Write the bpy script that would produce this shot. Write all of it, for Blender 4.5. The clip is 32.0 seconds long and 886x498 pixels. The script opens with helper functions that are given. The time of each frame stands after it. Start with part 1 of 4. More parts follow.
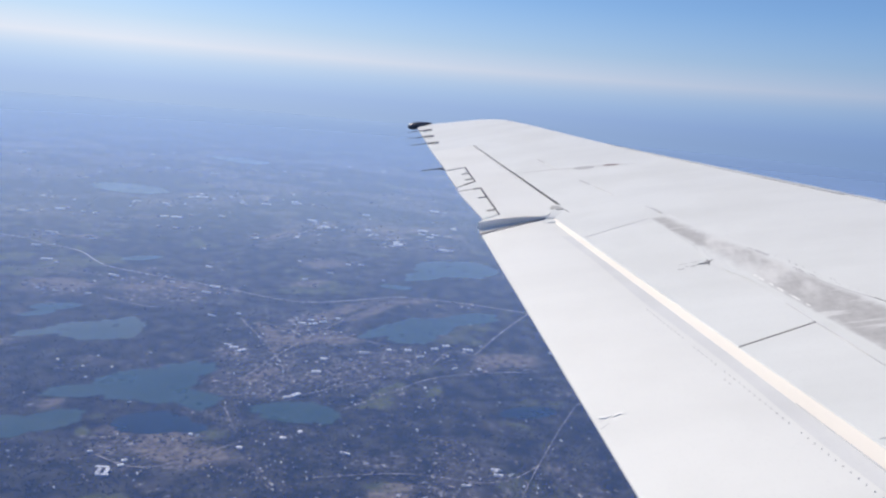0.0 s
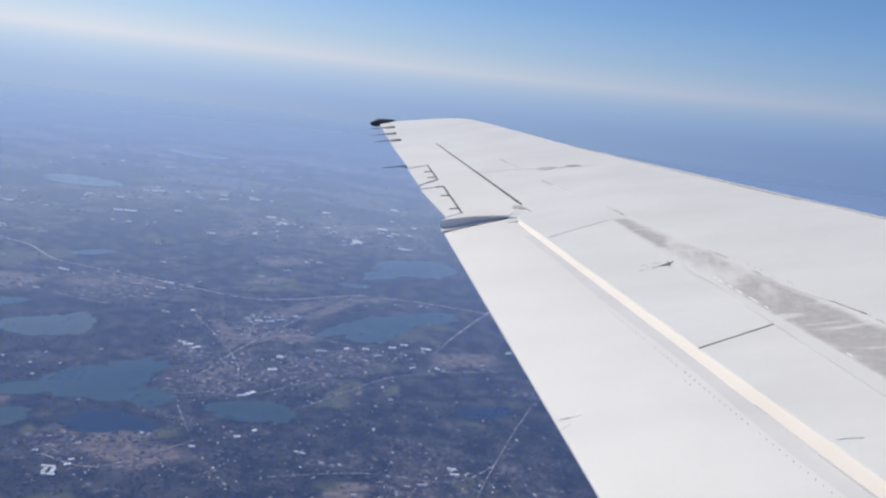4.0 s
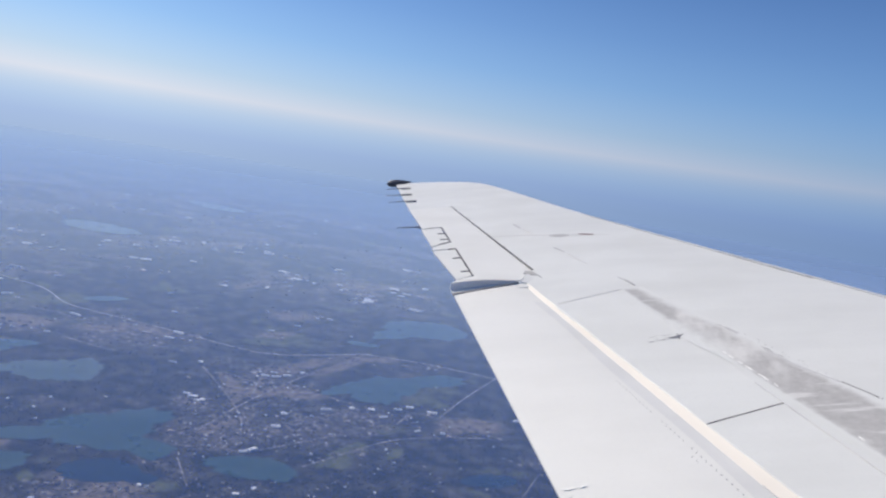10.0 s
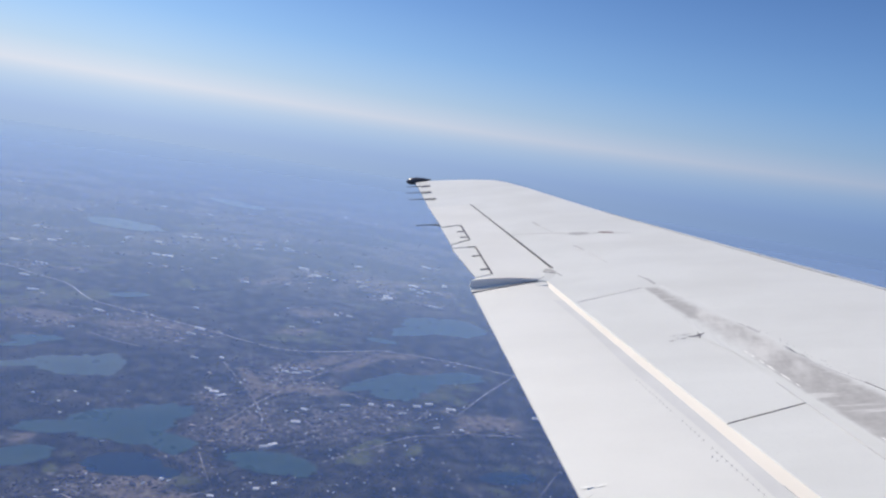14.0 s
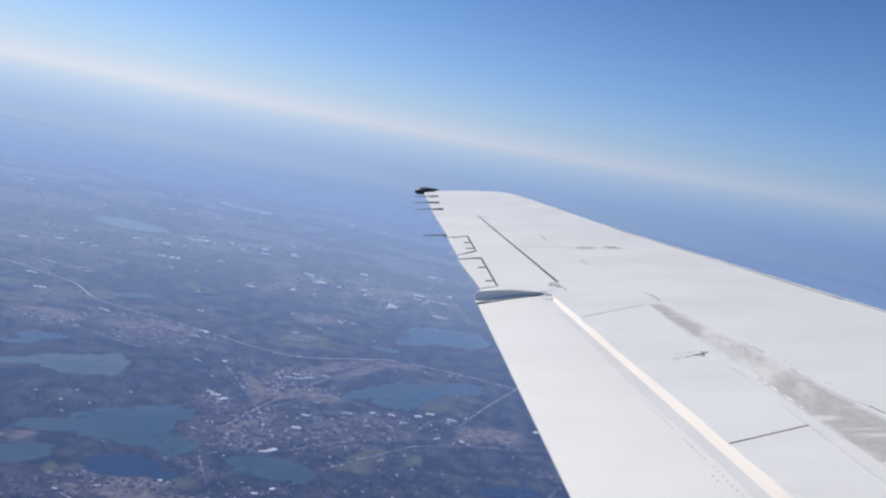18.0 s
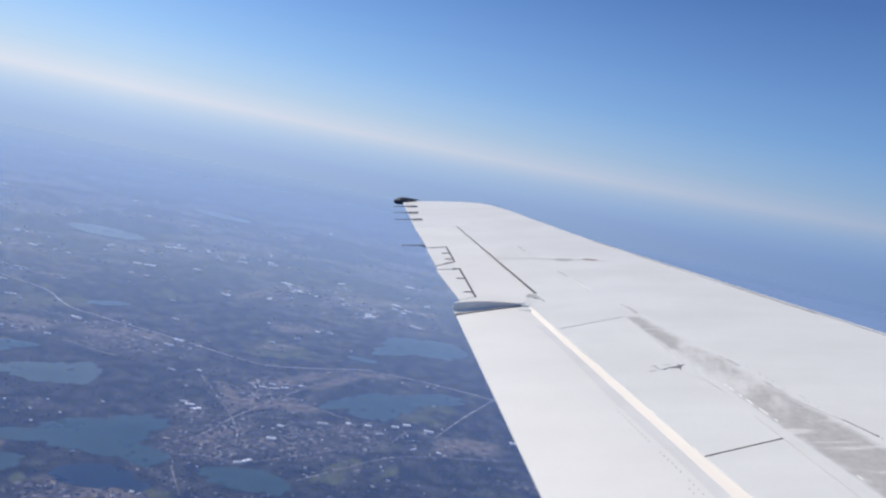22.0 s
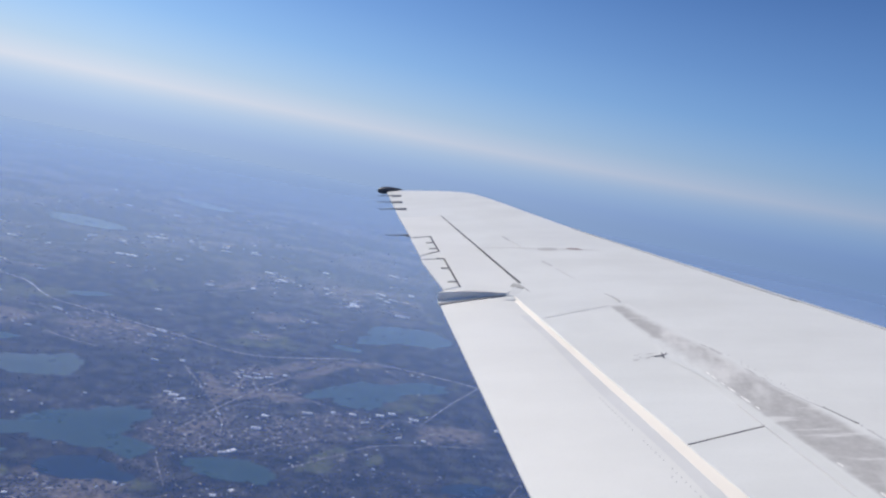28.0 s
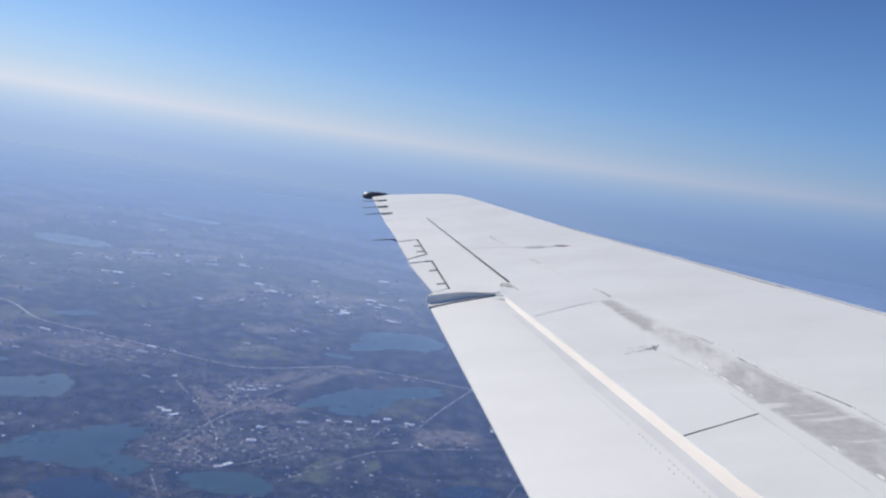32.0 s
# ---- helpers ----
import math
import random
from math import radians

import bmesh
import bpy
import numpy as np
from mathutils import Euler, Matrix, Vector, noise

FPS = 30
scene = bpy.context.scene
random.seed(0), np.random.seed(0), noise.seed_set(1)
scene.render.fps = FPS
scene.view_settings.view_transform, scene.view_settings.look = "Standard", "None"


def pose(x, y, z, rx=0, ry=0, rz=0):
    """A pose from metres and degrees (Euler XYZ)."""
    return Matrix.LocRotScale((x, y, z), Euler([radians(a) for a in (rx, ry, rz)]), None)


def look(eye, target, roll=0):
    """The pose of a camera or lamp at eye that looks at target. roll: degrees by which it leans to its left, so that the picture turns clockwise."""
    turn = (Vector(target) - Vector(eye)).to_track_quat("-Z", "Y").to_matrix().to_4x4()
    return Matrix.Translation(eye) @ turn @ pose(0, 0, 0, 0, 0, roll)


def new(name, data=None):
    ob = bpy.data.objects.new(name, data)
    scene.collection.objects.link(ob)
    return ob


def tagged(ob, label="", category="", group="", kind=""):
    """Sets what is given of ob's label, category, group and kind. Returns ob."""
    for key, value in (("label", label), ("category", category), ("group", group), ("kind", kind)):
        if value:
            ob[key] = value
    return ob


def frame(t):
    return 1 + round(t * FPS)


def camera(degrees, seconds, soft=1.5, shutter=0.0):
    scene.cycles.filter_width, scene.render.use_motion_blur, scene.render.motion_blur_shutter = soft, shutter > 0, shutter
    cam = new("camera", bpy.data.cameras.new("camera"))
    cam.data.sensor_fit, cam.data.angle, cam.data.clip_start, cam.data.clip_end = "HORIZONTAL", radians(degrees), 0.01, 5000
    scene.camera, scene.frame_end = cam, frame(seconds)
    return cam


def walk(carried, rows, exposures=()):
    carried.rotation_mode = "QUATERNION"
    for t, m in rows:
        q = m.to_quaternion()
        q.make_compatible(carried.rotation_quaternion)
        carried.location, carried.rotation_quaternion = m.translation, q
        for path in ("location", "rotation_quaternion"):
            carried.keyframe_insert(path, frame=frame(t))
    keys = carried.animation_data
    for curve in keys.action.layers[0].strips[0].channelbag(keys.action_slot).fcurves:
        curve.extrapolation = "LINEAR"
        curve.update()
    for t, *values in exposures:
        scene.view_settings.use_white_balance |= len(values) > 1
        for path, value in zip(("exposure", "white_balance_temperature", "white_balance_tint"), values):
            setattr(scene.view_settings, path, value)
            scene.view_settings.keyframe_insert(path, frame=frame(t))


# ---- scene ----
# ---------------------------------------------------------------- camera
cam = camera(62, 32.0, soft=2.35)


def view(t, x, y, z, yaw, pitch, roll):
    """A row of the path: the eye, and the way it looks in degrees."""
    a, b = radians(yaw), radians(pitch)
    ahead = Vector((-math.sin(a) * math.cos(b), math.cos(a) * math.cos(b), math.sin(b)))
    eye = Vector((x, y, z))
    return t, look(eye, eye + ahead, roll)


PATH = [
    (0.0, -1.931, 0.929, 2.349, 6.717, -11.295, 5.355),
    (0.5, -1.940, 0.997, 2.316, 3.291, -10.343, 4.747),
    (1.0, -1.933, 1.014, 2.301, 2.560, -12.517, 3.596),
    (1.5, -1.923, 1.034, 2.301, 1.213, -13.016, 5.170),
    (2.0, -1.940, 1.038, 2.316, 1.222, -12.927, 6.437),
    (2.5, -1.948, 1.006, 2.324, 2.773, -11.617, 6.735),
    (4.5, -1.959, 0.995, 2.315, 3.786, -10.996, 6.763),
    (5.0, -1.937, 0.994, 2.328, 4.306, -11.049, 6.462),
    (5.5, -1.942, 1.000, 2.324, 4.009, -8.725, 7.481),
    (6.0, -1.940, 0.988, 2.322, 4.239, -7.798, 7.620),
    (6.5, -1.948, 0.978, 2.330, 4.360, -7.721, 8.287),
    (7.0, -1.941, 0.978, 2.326, 4.927, -7.357, 8.352),
    (8.0, -1.944, 0.977, 2.335, 4.805, -7.100, 8.358),
    (9.0, -1.933, 0.984, 2.324, 4.919, -6.963, 8.936),
    (9.5, -1.934, 0.984, 2.333, 5.081, -6.823, 9.069),
    (10.0, -1.940, 0.972, 2.323, 5.181, -6.368, 9.256),
    (11.0, -1.937, 0.967, 2.330, 5.303, -5.832, 9.315),
    (11.5, -1.935, 0.975, 2.324, 5.394, -5.828, 9.664),
    (12.0, -1.952, 0.961, 2.339, 5.349, -6.077, 9.872),
    (13.0, -1.953, 0.953, 2.341, 5.724, -5.268, 9.880),
    (13.5, -1.948, 0.956, 2.329, 5.988, -6.065, 9.500),
    (14.0, -1.944, 0.950, 2.334, 6.622, -6.829, 9.171),
    (14.5, -1.946, 0.947, 2.348, 6.536, -6.965, 9.306),
    (16.5, -1.941, 0.945, 2.345, 6.929, -6.572, 10.018),
    (17.0, -1.955, 0.933, 2.335, 7.000, -6.421, 10.592),
    (17.5, -1.937, 0.935, 2.335, 7.082, -6.232, 10.905),
    (18.0, -1.941, 0.941, 2.334, 7.240, -6.117, 10.854),
    (18.5, -1.935, 0.935, 2.340, 7.487, -6.189, 10.711),
    (19.0, -1.952, 0.926, 2.339, 7.328, -6.399, 10.904),
    (19.5, -1.938, 0.932, 2.338, 7.499, -6.529, 11.011),
    (20.0, -1.942, 0.937, 2.325, 7.421, -6.434, 11.091),
    (20.5, -1.947, 0.919, 2.353, 8.191, -6.557, 9.593),
    (21.0, -1.946, 0.910, 2.349, 7.946, -5.380, 9.824),
    (21.5, -1.946, 0.910, 2.354, 7.971, -5.918, 9.910),
    (22.0, -1.947, 0.954, 2.337, 5.747, -5.015, 11.585),
    (22.5, -1.933, 0.959, 2.330, 5.808, -4.657, 11.840),
    (23.0, -1.952, 0.947, 2.339, 5.627, -4.532, 11.765),
    (24.0, -1.947, 0.956, 2.327, 5.940, -4.239, 11.919),
    (24.5, -1.960, 0.943, 2.331, 5.805, -4.036, 11.985),
    (25.0, -1.945, 0.956, 2.341, 5.198, -5.239, 11.254),
    (25.5, -1.954, 0.968, 2.336, 5.377, -6.829, 9.828),
    (27.5, -1.960, 0.983, 2.335, 4.418, -5.916, 11.463),
    (28.0, -1.949, 0.976, 2.346, 4.375, -5.616, 11.525),
    (28.5, -1.949, 0.980, 2.340, 4.387, -5.100, 11.690),
    (29.0, -1.950, 0.975, 2.344, 4.452, -4.760, 11.584),
    (29.5, -1.946, 0.977, 2.341, 4.327, -4.433, 11.605),
    (30.0, -1.956, 0.978, 2.334, 3.928, -4.365, 11.804),
    (30.5, -1.950, 1.002, 2.340, 2.485, -4.575, 10.279),
    (31.0, -1.966, 0.991, 2.345, 2.805, -4.396, 9.313),
    (31.5, -1.947, 0.993, 2.337, 3.609, -5.000, 8.806),
    (32.0, -1.942, 1.000, 2.340, 3.501, -5.248, 9.048),
]
walk(cam, [view(*row) for row in PATH], exposures=[(0, 0.12, 6760, 10), (2, 0.0, 6840, 10), (5, 0.0, 6830, 10), (11, 0.02, 6800, 10), (22, 0.02, 6680, 10), (25, 0.12, 6740, 10), (28, -0.04, 6640, 10), (32, -0.04, 6600, 10)])

# ---------------------------------------------------------------- light
SUN = Vector((-0.69, 0.31, 0.66)).normalized()
world = bpy.data.worlds.new("world")
scene.world = world
world.use_nodes = True
wn = world.node_tree.nodes
sky = wn.new("ShaderNodeTexSky")
sky.sky_type = "NISHITA"
sky.sun_disc = False
sky.sun_elevation = math.asin(SUN.z)
sky.sun_rotation = math.atan2(SUN.x, SUN.y)
sky.altitude = 3500
sky.air_density, sky.dust_density, sky.ozone_density = 1.0, 0.15, 10.0
world.node_tree.links.new(sky.outputs["Color"], wn["Background"].inputs["Color"])
wn["Background"].inputs["Strength"].default_value = 0.125

sun = new("sun", bpy.data.lights.new("sun", "SUN"))
sun.data.energy, sun.data.angle, sun.data.color = 4.0, radians(0.5), (1.0, 0.93, 0.815)
sun.matrix_world = look(SUN * 100, (0, 0, 0))

# ---------------------------------------------------------------- plan
# The aircraft is 15 degrees nose up and banked; its own axes are x forward, y to the wing tip, z up.
ATTITUDE = Matrix(((0.96455, -0.04683, -0.25972), (0.0, 0.98413, -0.17745), (0.26391, 0.17116, 0.94924))).to_4x4()
EYE = Vector((-1.95, 0.95, 2.34))
GROUND = EYE.z - 150.0      # the land below, at about a thirteenth of its size so that its horizon fits
FAR = 4950.0


# ---------------------------------------------------------------- materials
def material(name, colour=(0.5, 0.5, 0.5), rough=0.5, metal=0.0, spec=0.5):
    m = bpy.data.materials.new(name)
    m.use_nodes = True
    b = m.node_tree.nodes["Principled BSDF"]
    b.inputs["Base Color"].default_value = (*colour, 1)
    b.inputs["Roughness"].default_value = rough
    b.inputs["Metallic"].default_value = metal
    b.inputs["Specular IOR Level"].default_value = spec
    return m


class Nodes:
    """Short hand for building a node tree."""

    def __init__(self, m):
        self.tree = m.node_tree
        self.bsdf = self.tree.nodes.get("Principled BSDF")
        self.out = self.tree.nodes.get("Material Output")

    def add(self, kind, **inputs):
        n = self.tree.nodes.new("ShaderNode" + kind)
        for key, value in inputs.items():
            self.put(value, n.inputs[key.replace("_", " ")])
        return n

    def put(self, value, socket):
        if isinstance(value, bpy.types.NodeSocket):
            self.tree.links.new(value, socket)
        else:
            socket.default_value = value

    def coords(self, kind="Object"):
        return self.add("TexCoord").outputs[kind]

    def noise(self, vector, scale, detail=4.0, rough=0.55):
        return self.add("TexNoise", Vector=vector, Scale=scale, Detail=detail, Roughness=rough).outputs["Fac"]

    def ramp(self, fac, *stops):
        n = self.add("ValToRGB", Fac=fac)
        while len(n.color_ramp.elements) < len(stops):
            n.color_ramp.elements.new(0.5)
        for e, (at, c) in zip(n.color_ramp.elements, stops):
            e.position = at
            e.color = (c, c, c, 1) if isinstance(c, (int, float)) else (*c, 1)
        return n.outputs["Color"]

    def mix(self, fac, a, b, how="MIX"):
        n = self.tree.nodes.new("ShaderNodeMix")
        n.data_type, n.blend_type = "RGBA", how
        for value, socket in ((fac, n.inputs[0]), (a, n.inputs[6]), (b, n.inputs[7])):
            if isinstance(value, tuple) and len(value) == 3:
                value = (*value, 1)
            self.put(value, socket)
        return n.outputs[2]

    def math(self, how, a, b=0.0, c=0.0):
        n = self.tree.nodes.new("ShaderNodeMath")
        n.operation = how
        for k, value in enumerate((a, b, c)):
            self.put(value, n.inputs[k])
        return n.outputs[0]

    def stretch(self, vector, scale):
        return self.add("Mapping", Vector=vector, Scale=scale).outputs[0]

    def bump(self, height, strength, distance):
        self.put(self.add("Bump", Height=height, Strength=strength, Distance=distance).outputs[0], self.bsdf.inputs["Normal"])

    def set(self, **inputs):
        for key, value in inputs.items():
            self.put(value, self.bsdf.inputs[key.replace("_", " ")])


def paint(name, colour, rough=0.4, dirt=0.12, spec=0.5):
    """Weathered aircraft paint: chordwise streaks, blotches and fine dirt."""
    m = material(name, colour, rough, spec=spec)
    n = Nodes(m)
    at = n.coords()
    streak = n.noise(n.stretch(at, (0.6, 2.0, 1.0)), 0.9, 6)
    blotch = n.noise(at, 0.9, 5)
    grain = n.noise(at, 38.0, 3)
    dark = tuple(c * (1 - 0.7 * dirt) for c in colour)
    c = n.mix(n.ramp(streak, (0.42, 0.0), (0.75, 1.0)), colour, dark)
    c = n.mix(n.math("MULTIPLY", n.ramp(blotch, (0.45, 0.0), (0.7, 1.0)), 0.6), c, tuple(k * (1 - dirt) for k in colour))
    c = n.mix(n.math("MULTIPLY", n.ramp(grain, (0.55, 0.0), (0.75, 1.0)), 0.25), c, tuple(k * (1 - 1.4 * dirt) for k in colour))
    n.set(Base_Color=c, Roughness=n.math("MULTIPLY_ADD", blotch, 0.25, rough - 0.12))
    n.bump(n.noise(at, 1.1, 2), 0.06, 0.02)
    return m


WHITE = paint("white_wing_paint", (0.722, 0.733, 0.727), 0.45, spec=0.4)
# paler copy of WHITE: brighter light on flap and aileron put into its colour
FLAP = paint("brightened_wing_paint", (0.79, 0.79, 0.77), 0.45, dirt=0.08, spec=0.45)
CREAM = paint("cream_flap_cove_paint", (0.75, 0.705, 0.65), 0.6, dirt=0.05)
GREYBAND = paint("dusty_grey_paint", (0.725, 0.728, 0.725), dirt=0.12)
DARK = paint("dark_sealant_and_gap_shade", (0.09, 0.09, 0.10), 0.6)
SHADE = paint("grey_paint_and_gap_shade", (0.24, 0.24, 0.26), 0.6)
RIBPLATE = paint("dusty_plate_paint", (0.46, 0.455, 0.45), 0.6, 0.3)
RIB = paint("weathered_grey_paint", (0.80, 0.76, 0.745), 0.6, 0.25)
FAINT = paint("faint_grey_streak", (0.62, 0.62, 0.615), 0.5)
PLATE = paint("grey_plate_paint", (0.36, 0.36, 0.37), 0.6)
SEAM = paint("seam_sealant_and_lip_shade", (0.54, 0.54, 0.55), 0.6)
SMUDGE = paint("oil_smudge", (0.50, 0.50, 0.51), 0.6, 0.3)
RED = paint("faded_red_stencil_paint", (0.25, 0.165, 0.175), 0.6, 0.3)
UNDER = paint("lower_skin_paint", (0.45, 0.46, 0.48), 0.5)
WORN = paint("worn_grey_paint", (0.55, 0.55, 0.555), 0.5)
n = Nodes(WORN)
at = n.coords()
worn_off = n.add("Attribute")
worn_off.attribute_name = "wear"
along = n.add("SeparateXYZ", Vector=at).outputs["Y"]
big = n.noise(n.add("Mapping", Vector=at, Location=(0.4, 2.3, 0.0), Rotation=(0, 0, 0.35), Scale=(1.5, 0.7, 1.0)).outputs[0], 2.2, 7, 0.6)
big = n.math("ADD", big, n.add("MapRange", Value=along, From_Min=7.85, From_Max=8.25, To_Min=0.0, To_Max=-0.3).outputs["Result"])
big = n.math("ADD", big, n.add("MapRange", Value=along, From_Min=6.05, From_Max=6.7, To_Min=-0.10, To_Max=0.05).outputs["Result"])
streaks = n.noise(n.add("Mapping", Vector=at, Rotation=(0, 0, -0.9), Scale=(1.0, 7.0, 1.0)).outputs[0], 1.1, 5, 0.6)
spots = n.noise(at, 11.0, 6, 0.7)
c = n.mix(n.ramp(spots, (0.35, 0.0), (0.65, 1.0)), (0.395, 0.39, 0.388), (0.50, 0.493, 0.49))
c = n.mix(n.ramp(big, (0.47, 0.0), (0.68, 0.85)), c, (0.72, 0.715, 0.705))
c = n.mix(n.math("MULTIPLY", n.ramp(streaks, (0.58, 0.0), (0.66, 1.0)), 0.6), c, (0.78, 0.775, 0.765))
c = n.mix(n.math("MULTIPLY", n.ramp(n.noise(at, 5.0, 6, 0.75), (0.62, 0.0), (0.74, 1.0)), 0.35), c, (0.36, 0.355, 0.35))
ragged = n.math("ADD", worn_off.outputs["Fac"], n.math("MULTIPLY_ADD", n.noise(at, 6.0, 6, 0.7), 1.2, -0.6))
n.set(Base_Color=n.mix(n.ramp(ragged, (0.30, 0.0), (0.95, 1.0)), (0.705, 0.715, 0.709), c))
BLACK = material("dark_rod_composite", (0.07, 0.07, 0.075), 0.6)
GLASS = material("smoked_lamp_cover", (0.06, 0.06, 0.075), 0.3)


# ---------------------------------------------------------------- mesh helpers
def part(name, bm, mat, parent, label="", smooth=False):
    me = bpy.data.meshes.new(name)
    bmesh.ops.recalc_face_normals(bm, faces=bm.faces[:])
    bm.to_mesh(me)
    bm.free()
    me.materials.append(mat)
    if smooth:
        me.polygons.foreach_set("use_smooth", [True] * len(me.polygons))
    ob = new(name, me)
    if parent:
        ob.parent = parent
    return tagged(ob, label)


def empty(name, m=Matrix()):
    ob = new(name)
    ob.matrix_world = m
    ob.empty_display_size = 0.3
    return ob


def slab(corners, thick, bevel=0.004):
    """A plate: its upper outline as (x, y, z), and its thickness, one number or one for each corner."""
    bm = bmesh.new()
    thick = thick if isinstance(thick, (list, tuple)) else [thick] * len(corners)
    top = [bm.verts.new(c) for c in corners]
    low = [bm.verts.new((c[0], c[1], c[2] - d)) for c, d in zip(corners, thick)]
    bm.faces.new(top)
    bm.faces.new(low[::-1])
    for k in range(len(top)):
        j = (k + 1) % len(top)
        bm.faces.new((top[k], low[k], low[j], top[j]))
    bmesh.ops.recalc_face_normals(bm, faces=bm.faces[:])
    if bevel:
        edges = [e for e in bm.edges if all(v in top for v in e.verts)]
        bmesh.ops.bevel(bm, geom=edges, offset=bevel, segments=2, affect="EDGES", clamp_overlap=True)
    return bm


def loft(rings, closed=True):
    """A skin over rings of points, each of the same count; the first and last rings are capped."""
    bm = bmesh.new()
    vs = [[bm.verts.new(p) for p in ring] for ring in rings]
    count = len(rings[0])
    for a, b in zip(vs, vs[1:]):
        for k in range(count if closed else count - 1):
            j = (k + 1) % count
            bm.faces.new((a[k], a[j], b[j], b[k]))
    if closed:
        bm.faces.new(vs[0])
        bm.faces.new(vs[-1][::-1])
    return bm


def ribbon(points, half, z=0.0):
    """A flat strip along points (x, y)."""
    bm = bmesh.new()
    rows = []
    for k, p in enumerate(points):
        a, b = Vector(points[max(k - 1, 0)]), Vector(points[min(k + 1, len(points) - 1)])
        side = (b - a).normalized()
        side = Vector((-side.y, side.x)) * half
        p = Vector(p)
        rows.append([bm.verts.new((*(p + side), z)), bm.verts.new((*(p - side), z))])
    for a, b in zip(rows, rows[1:]):
        bm.faces.new((a[0], a[1], b[1], b[0]))
    return bm


def rod(a, b, r0, r1, sides=8):
    a, b = Vector(a), Vector(b)
    turn = (b - a).to_track_quat("Z", "Y")
    ring = [turn @ Vector((math.cos(k * math.tau / sides), math.sin(k * math.tau / sides), 0)) for k in range(sides)]
    return loft([[a + v * r0 for v in ring], [b + v * r1 for v in ring]])


# ---------------------------------------------------------------- the wing
wing = tagged(empty("airliner_wing", ATTITUDE), "white swept airliner wing with worn grey paint, flaps and aileron", "aircraft wing")


def trailing(y):
    return -0.236 * y


def leading(y):
    """The line at which the upper skin turns away."""
    x = 6.0 - 0.529 * y
    if 12.5 < y:
        x += 0.17 * min((y - 12.5) / 2.5, 1.0)
    if y > 15.6:
        x -= 0.85 * ((y - 15.6) / 0.87) ** 2.2
    return x


def cove(y):
    """The line of the spoilers' rear edges, above the flap."""
    return -0.02 + 0.345 * (5.28 - y) if y < 5.9 else -0.234 - 0.324 * (y - 5.9) - (0.03 if y > 8.38 else 0.0)


def spoiler_front(y):
    return 0.55 + 0.27 * (5.25 - y)


def aileron_hinge(y):
    return -1.24 - 0.3142 * (y - 9.58)


def chord_size(y):
    return max((6.0 - 0.529 * y) - trailing(y), 0.6) / 4.0


def nose(y):
    """Where the rounded nose begins, and how far the skin has sunk there."""
    k = chord_size(y)
    return leading(y) + 0.034 * k, 0.10 * k


def skin_z(x, y):
    """The height of the upper skin, which falls away towards the nose."""
    c, drop = nose(y)
    s = max((x - c) / (2.3 * chord_size(y)) + 1.0, 0.0)
    return -drop * s ** 1.7


def section(y, back, depth=None):
    """One chordwise cut of the skin, from the lower rear edge round the nose to the upper rear edge."""
    k = chord_size(y)
    a, b = 0.47 * k, 0.20 * k
    c, drop = nose(y)
    depth = 0.24 * k if depth is None else depth
    upper = [(c + a * math.sin(u), y, -drop - b + b * math.cos(u)) for u in [radians(v) for v in range(90, 13, -7)]]
    span = [(c + (back - c) * s, y) for s in (0.0, 0.12, 0.25, 0.4, 0.6, 0.8, 1.0)]
    span = [(x, y, skin_z(x, y)) for x, y in span]
    lower = [(back, y, -depth + span[-1][2]), (c, y, -drop - 2.0 * b), (c + a * 0.7, y, -drop - 1.75 * b)]
    return lower + upper + span


def steps(a, b, count):
    return [a + (b - a) * k / count for k in range(count + 1)]


tip_ys = steps(13.585, 15.4, 6) + steps(15.5, 16.1, 6) + [16.18, 16.25, 16.31, 16.36, 16.40, 16.44, 16.47]
cuts = [section(y, spoiler_front(y)) for y in steps(1.6, 8.64, 10)]
cuts += [section(y, cove(y)) for y in (8.645, 9.13)] + [section(9.2, -1.41), section(9.40, -1.36), section(9.55, -1.30)] + [section(y, aileron_hinge(y) + 0.012) for y in steps(9.59, 13.58, 6)]
cuts += [section(y, trailing(y), 0.02) for y in tip_ys]
upper_skin = part("wing_skin", loft(cuts), WHITE, wing, "white painted wing skin with faint dirt streaks")
for p in upper_skin.data.polygons:
    p.use_smooth = len(p.vertices) == 4
upper_skin.data.set_sharp_from_angle(angle=radians(32))

# boxes inside the wing that show in the gaps; the gaps' shade is put into their dark colour
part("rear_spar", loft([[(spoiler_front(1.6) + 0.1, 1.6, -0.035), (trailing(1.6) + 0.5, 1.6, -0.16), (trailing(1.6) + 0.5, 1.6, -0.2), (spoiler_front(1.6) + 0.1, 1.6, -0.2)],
                        [(spoiler_front(9.0) + 0.1, 9.0, -0.035), (trailing(9.0) + 0.3, 9.0, -0.13), (trailing(9.0) + 0.3, 9.0, -0.17), (spoiler_front(9.0) + 0.1, 9.0, -0.17)]]), DARK, wing, "box painted dark for the shade behind the spoilers")
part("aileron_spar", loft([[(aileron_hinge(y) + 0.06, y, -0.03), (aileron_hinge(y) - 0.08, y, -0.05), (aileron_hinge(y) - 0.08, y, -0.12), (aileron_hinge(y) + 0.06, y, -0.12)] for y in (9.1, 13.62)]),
     DARK, wing, "box painted dark for the shade in the aileron hinge gap")

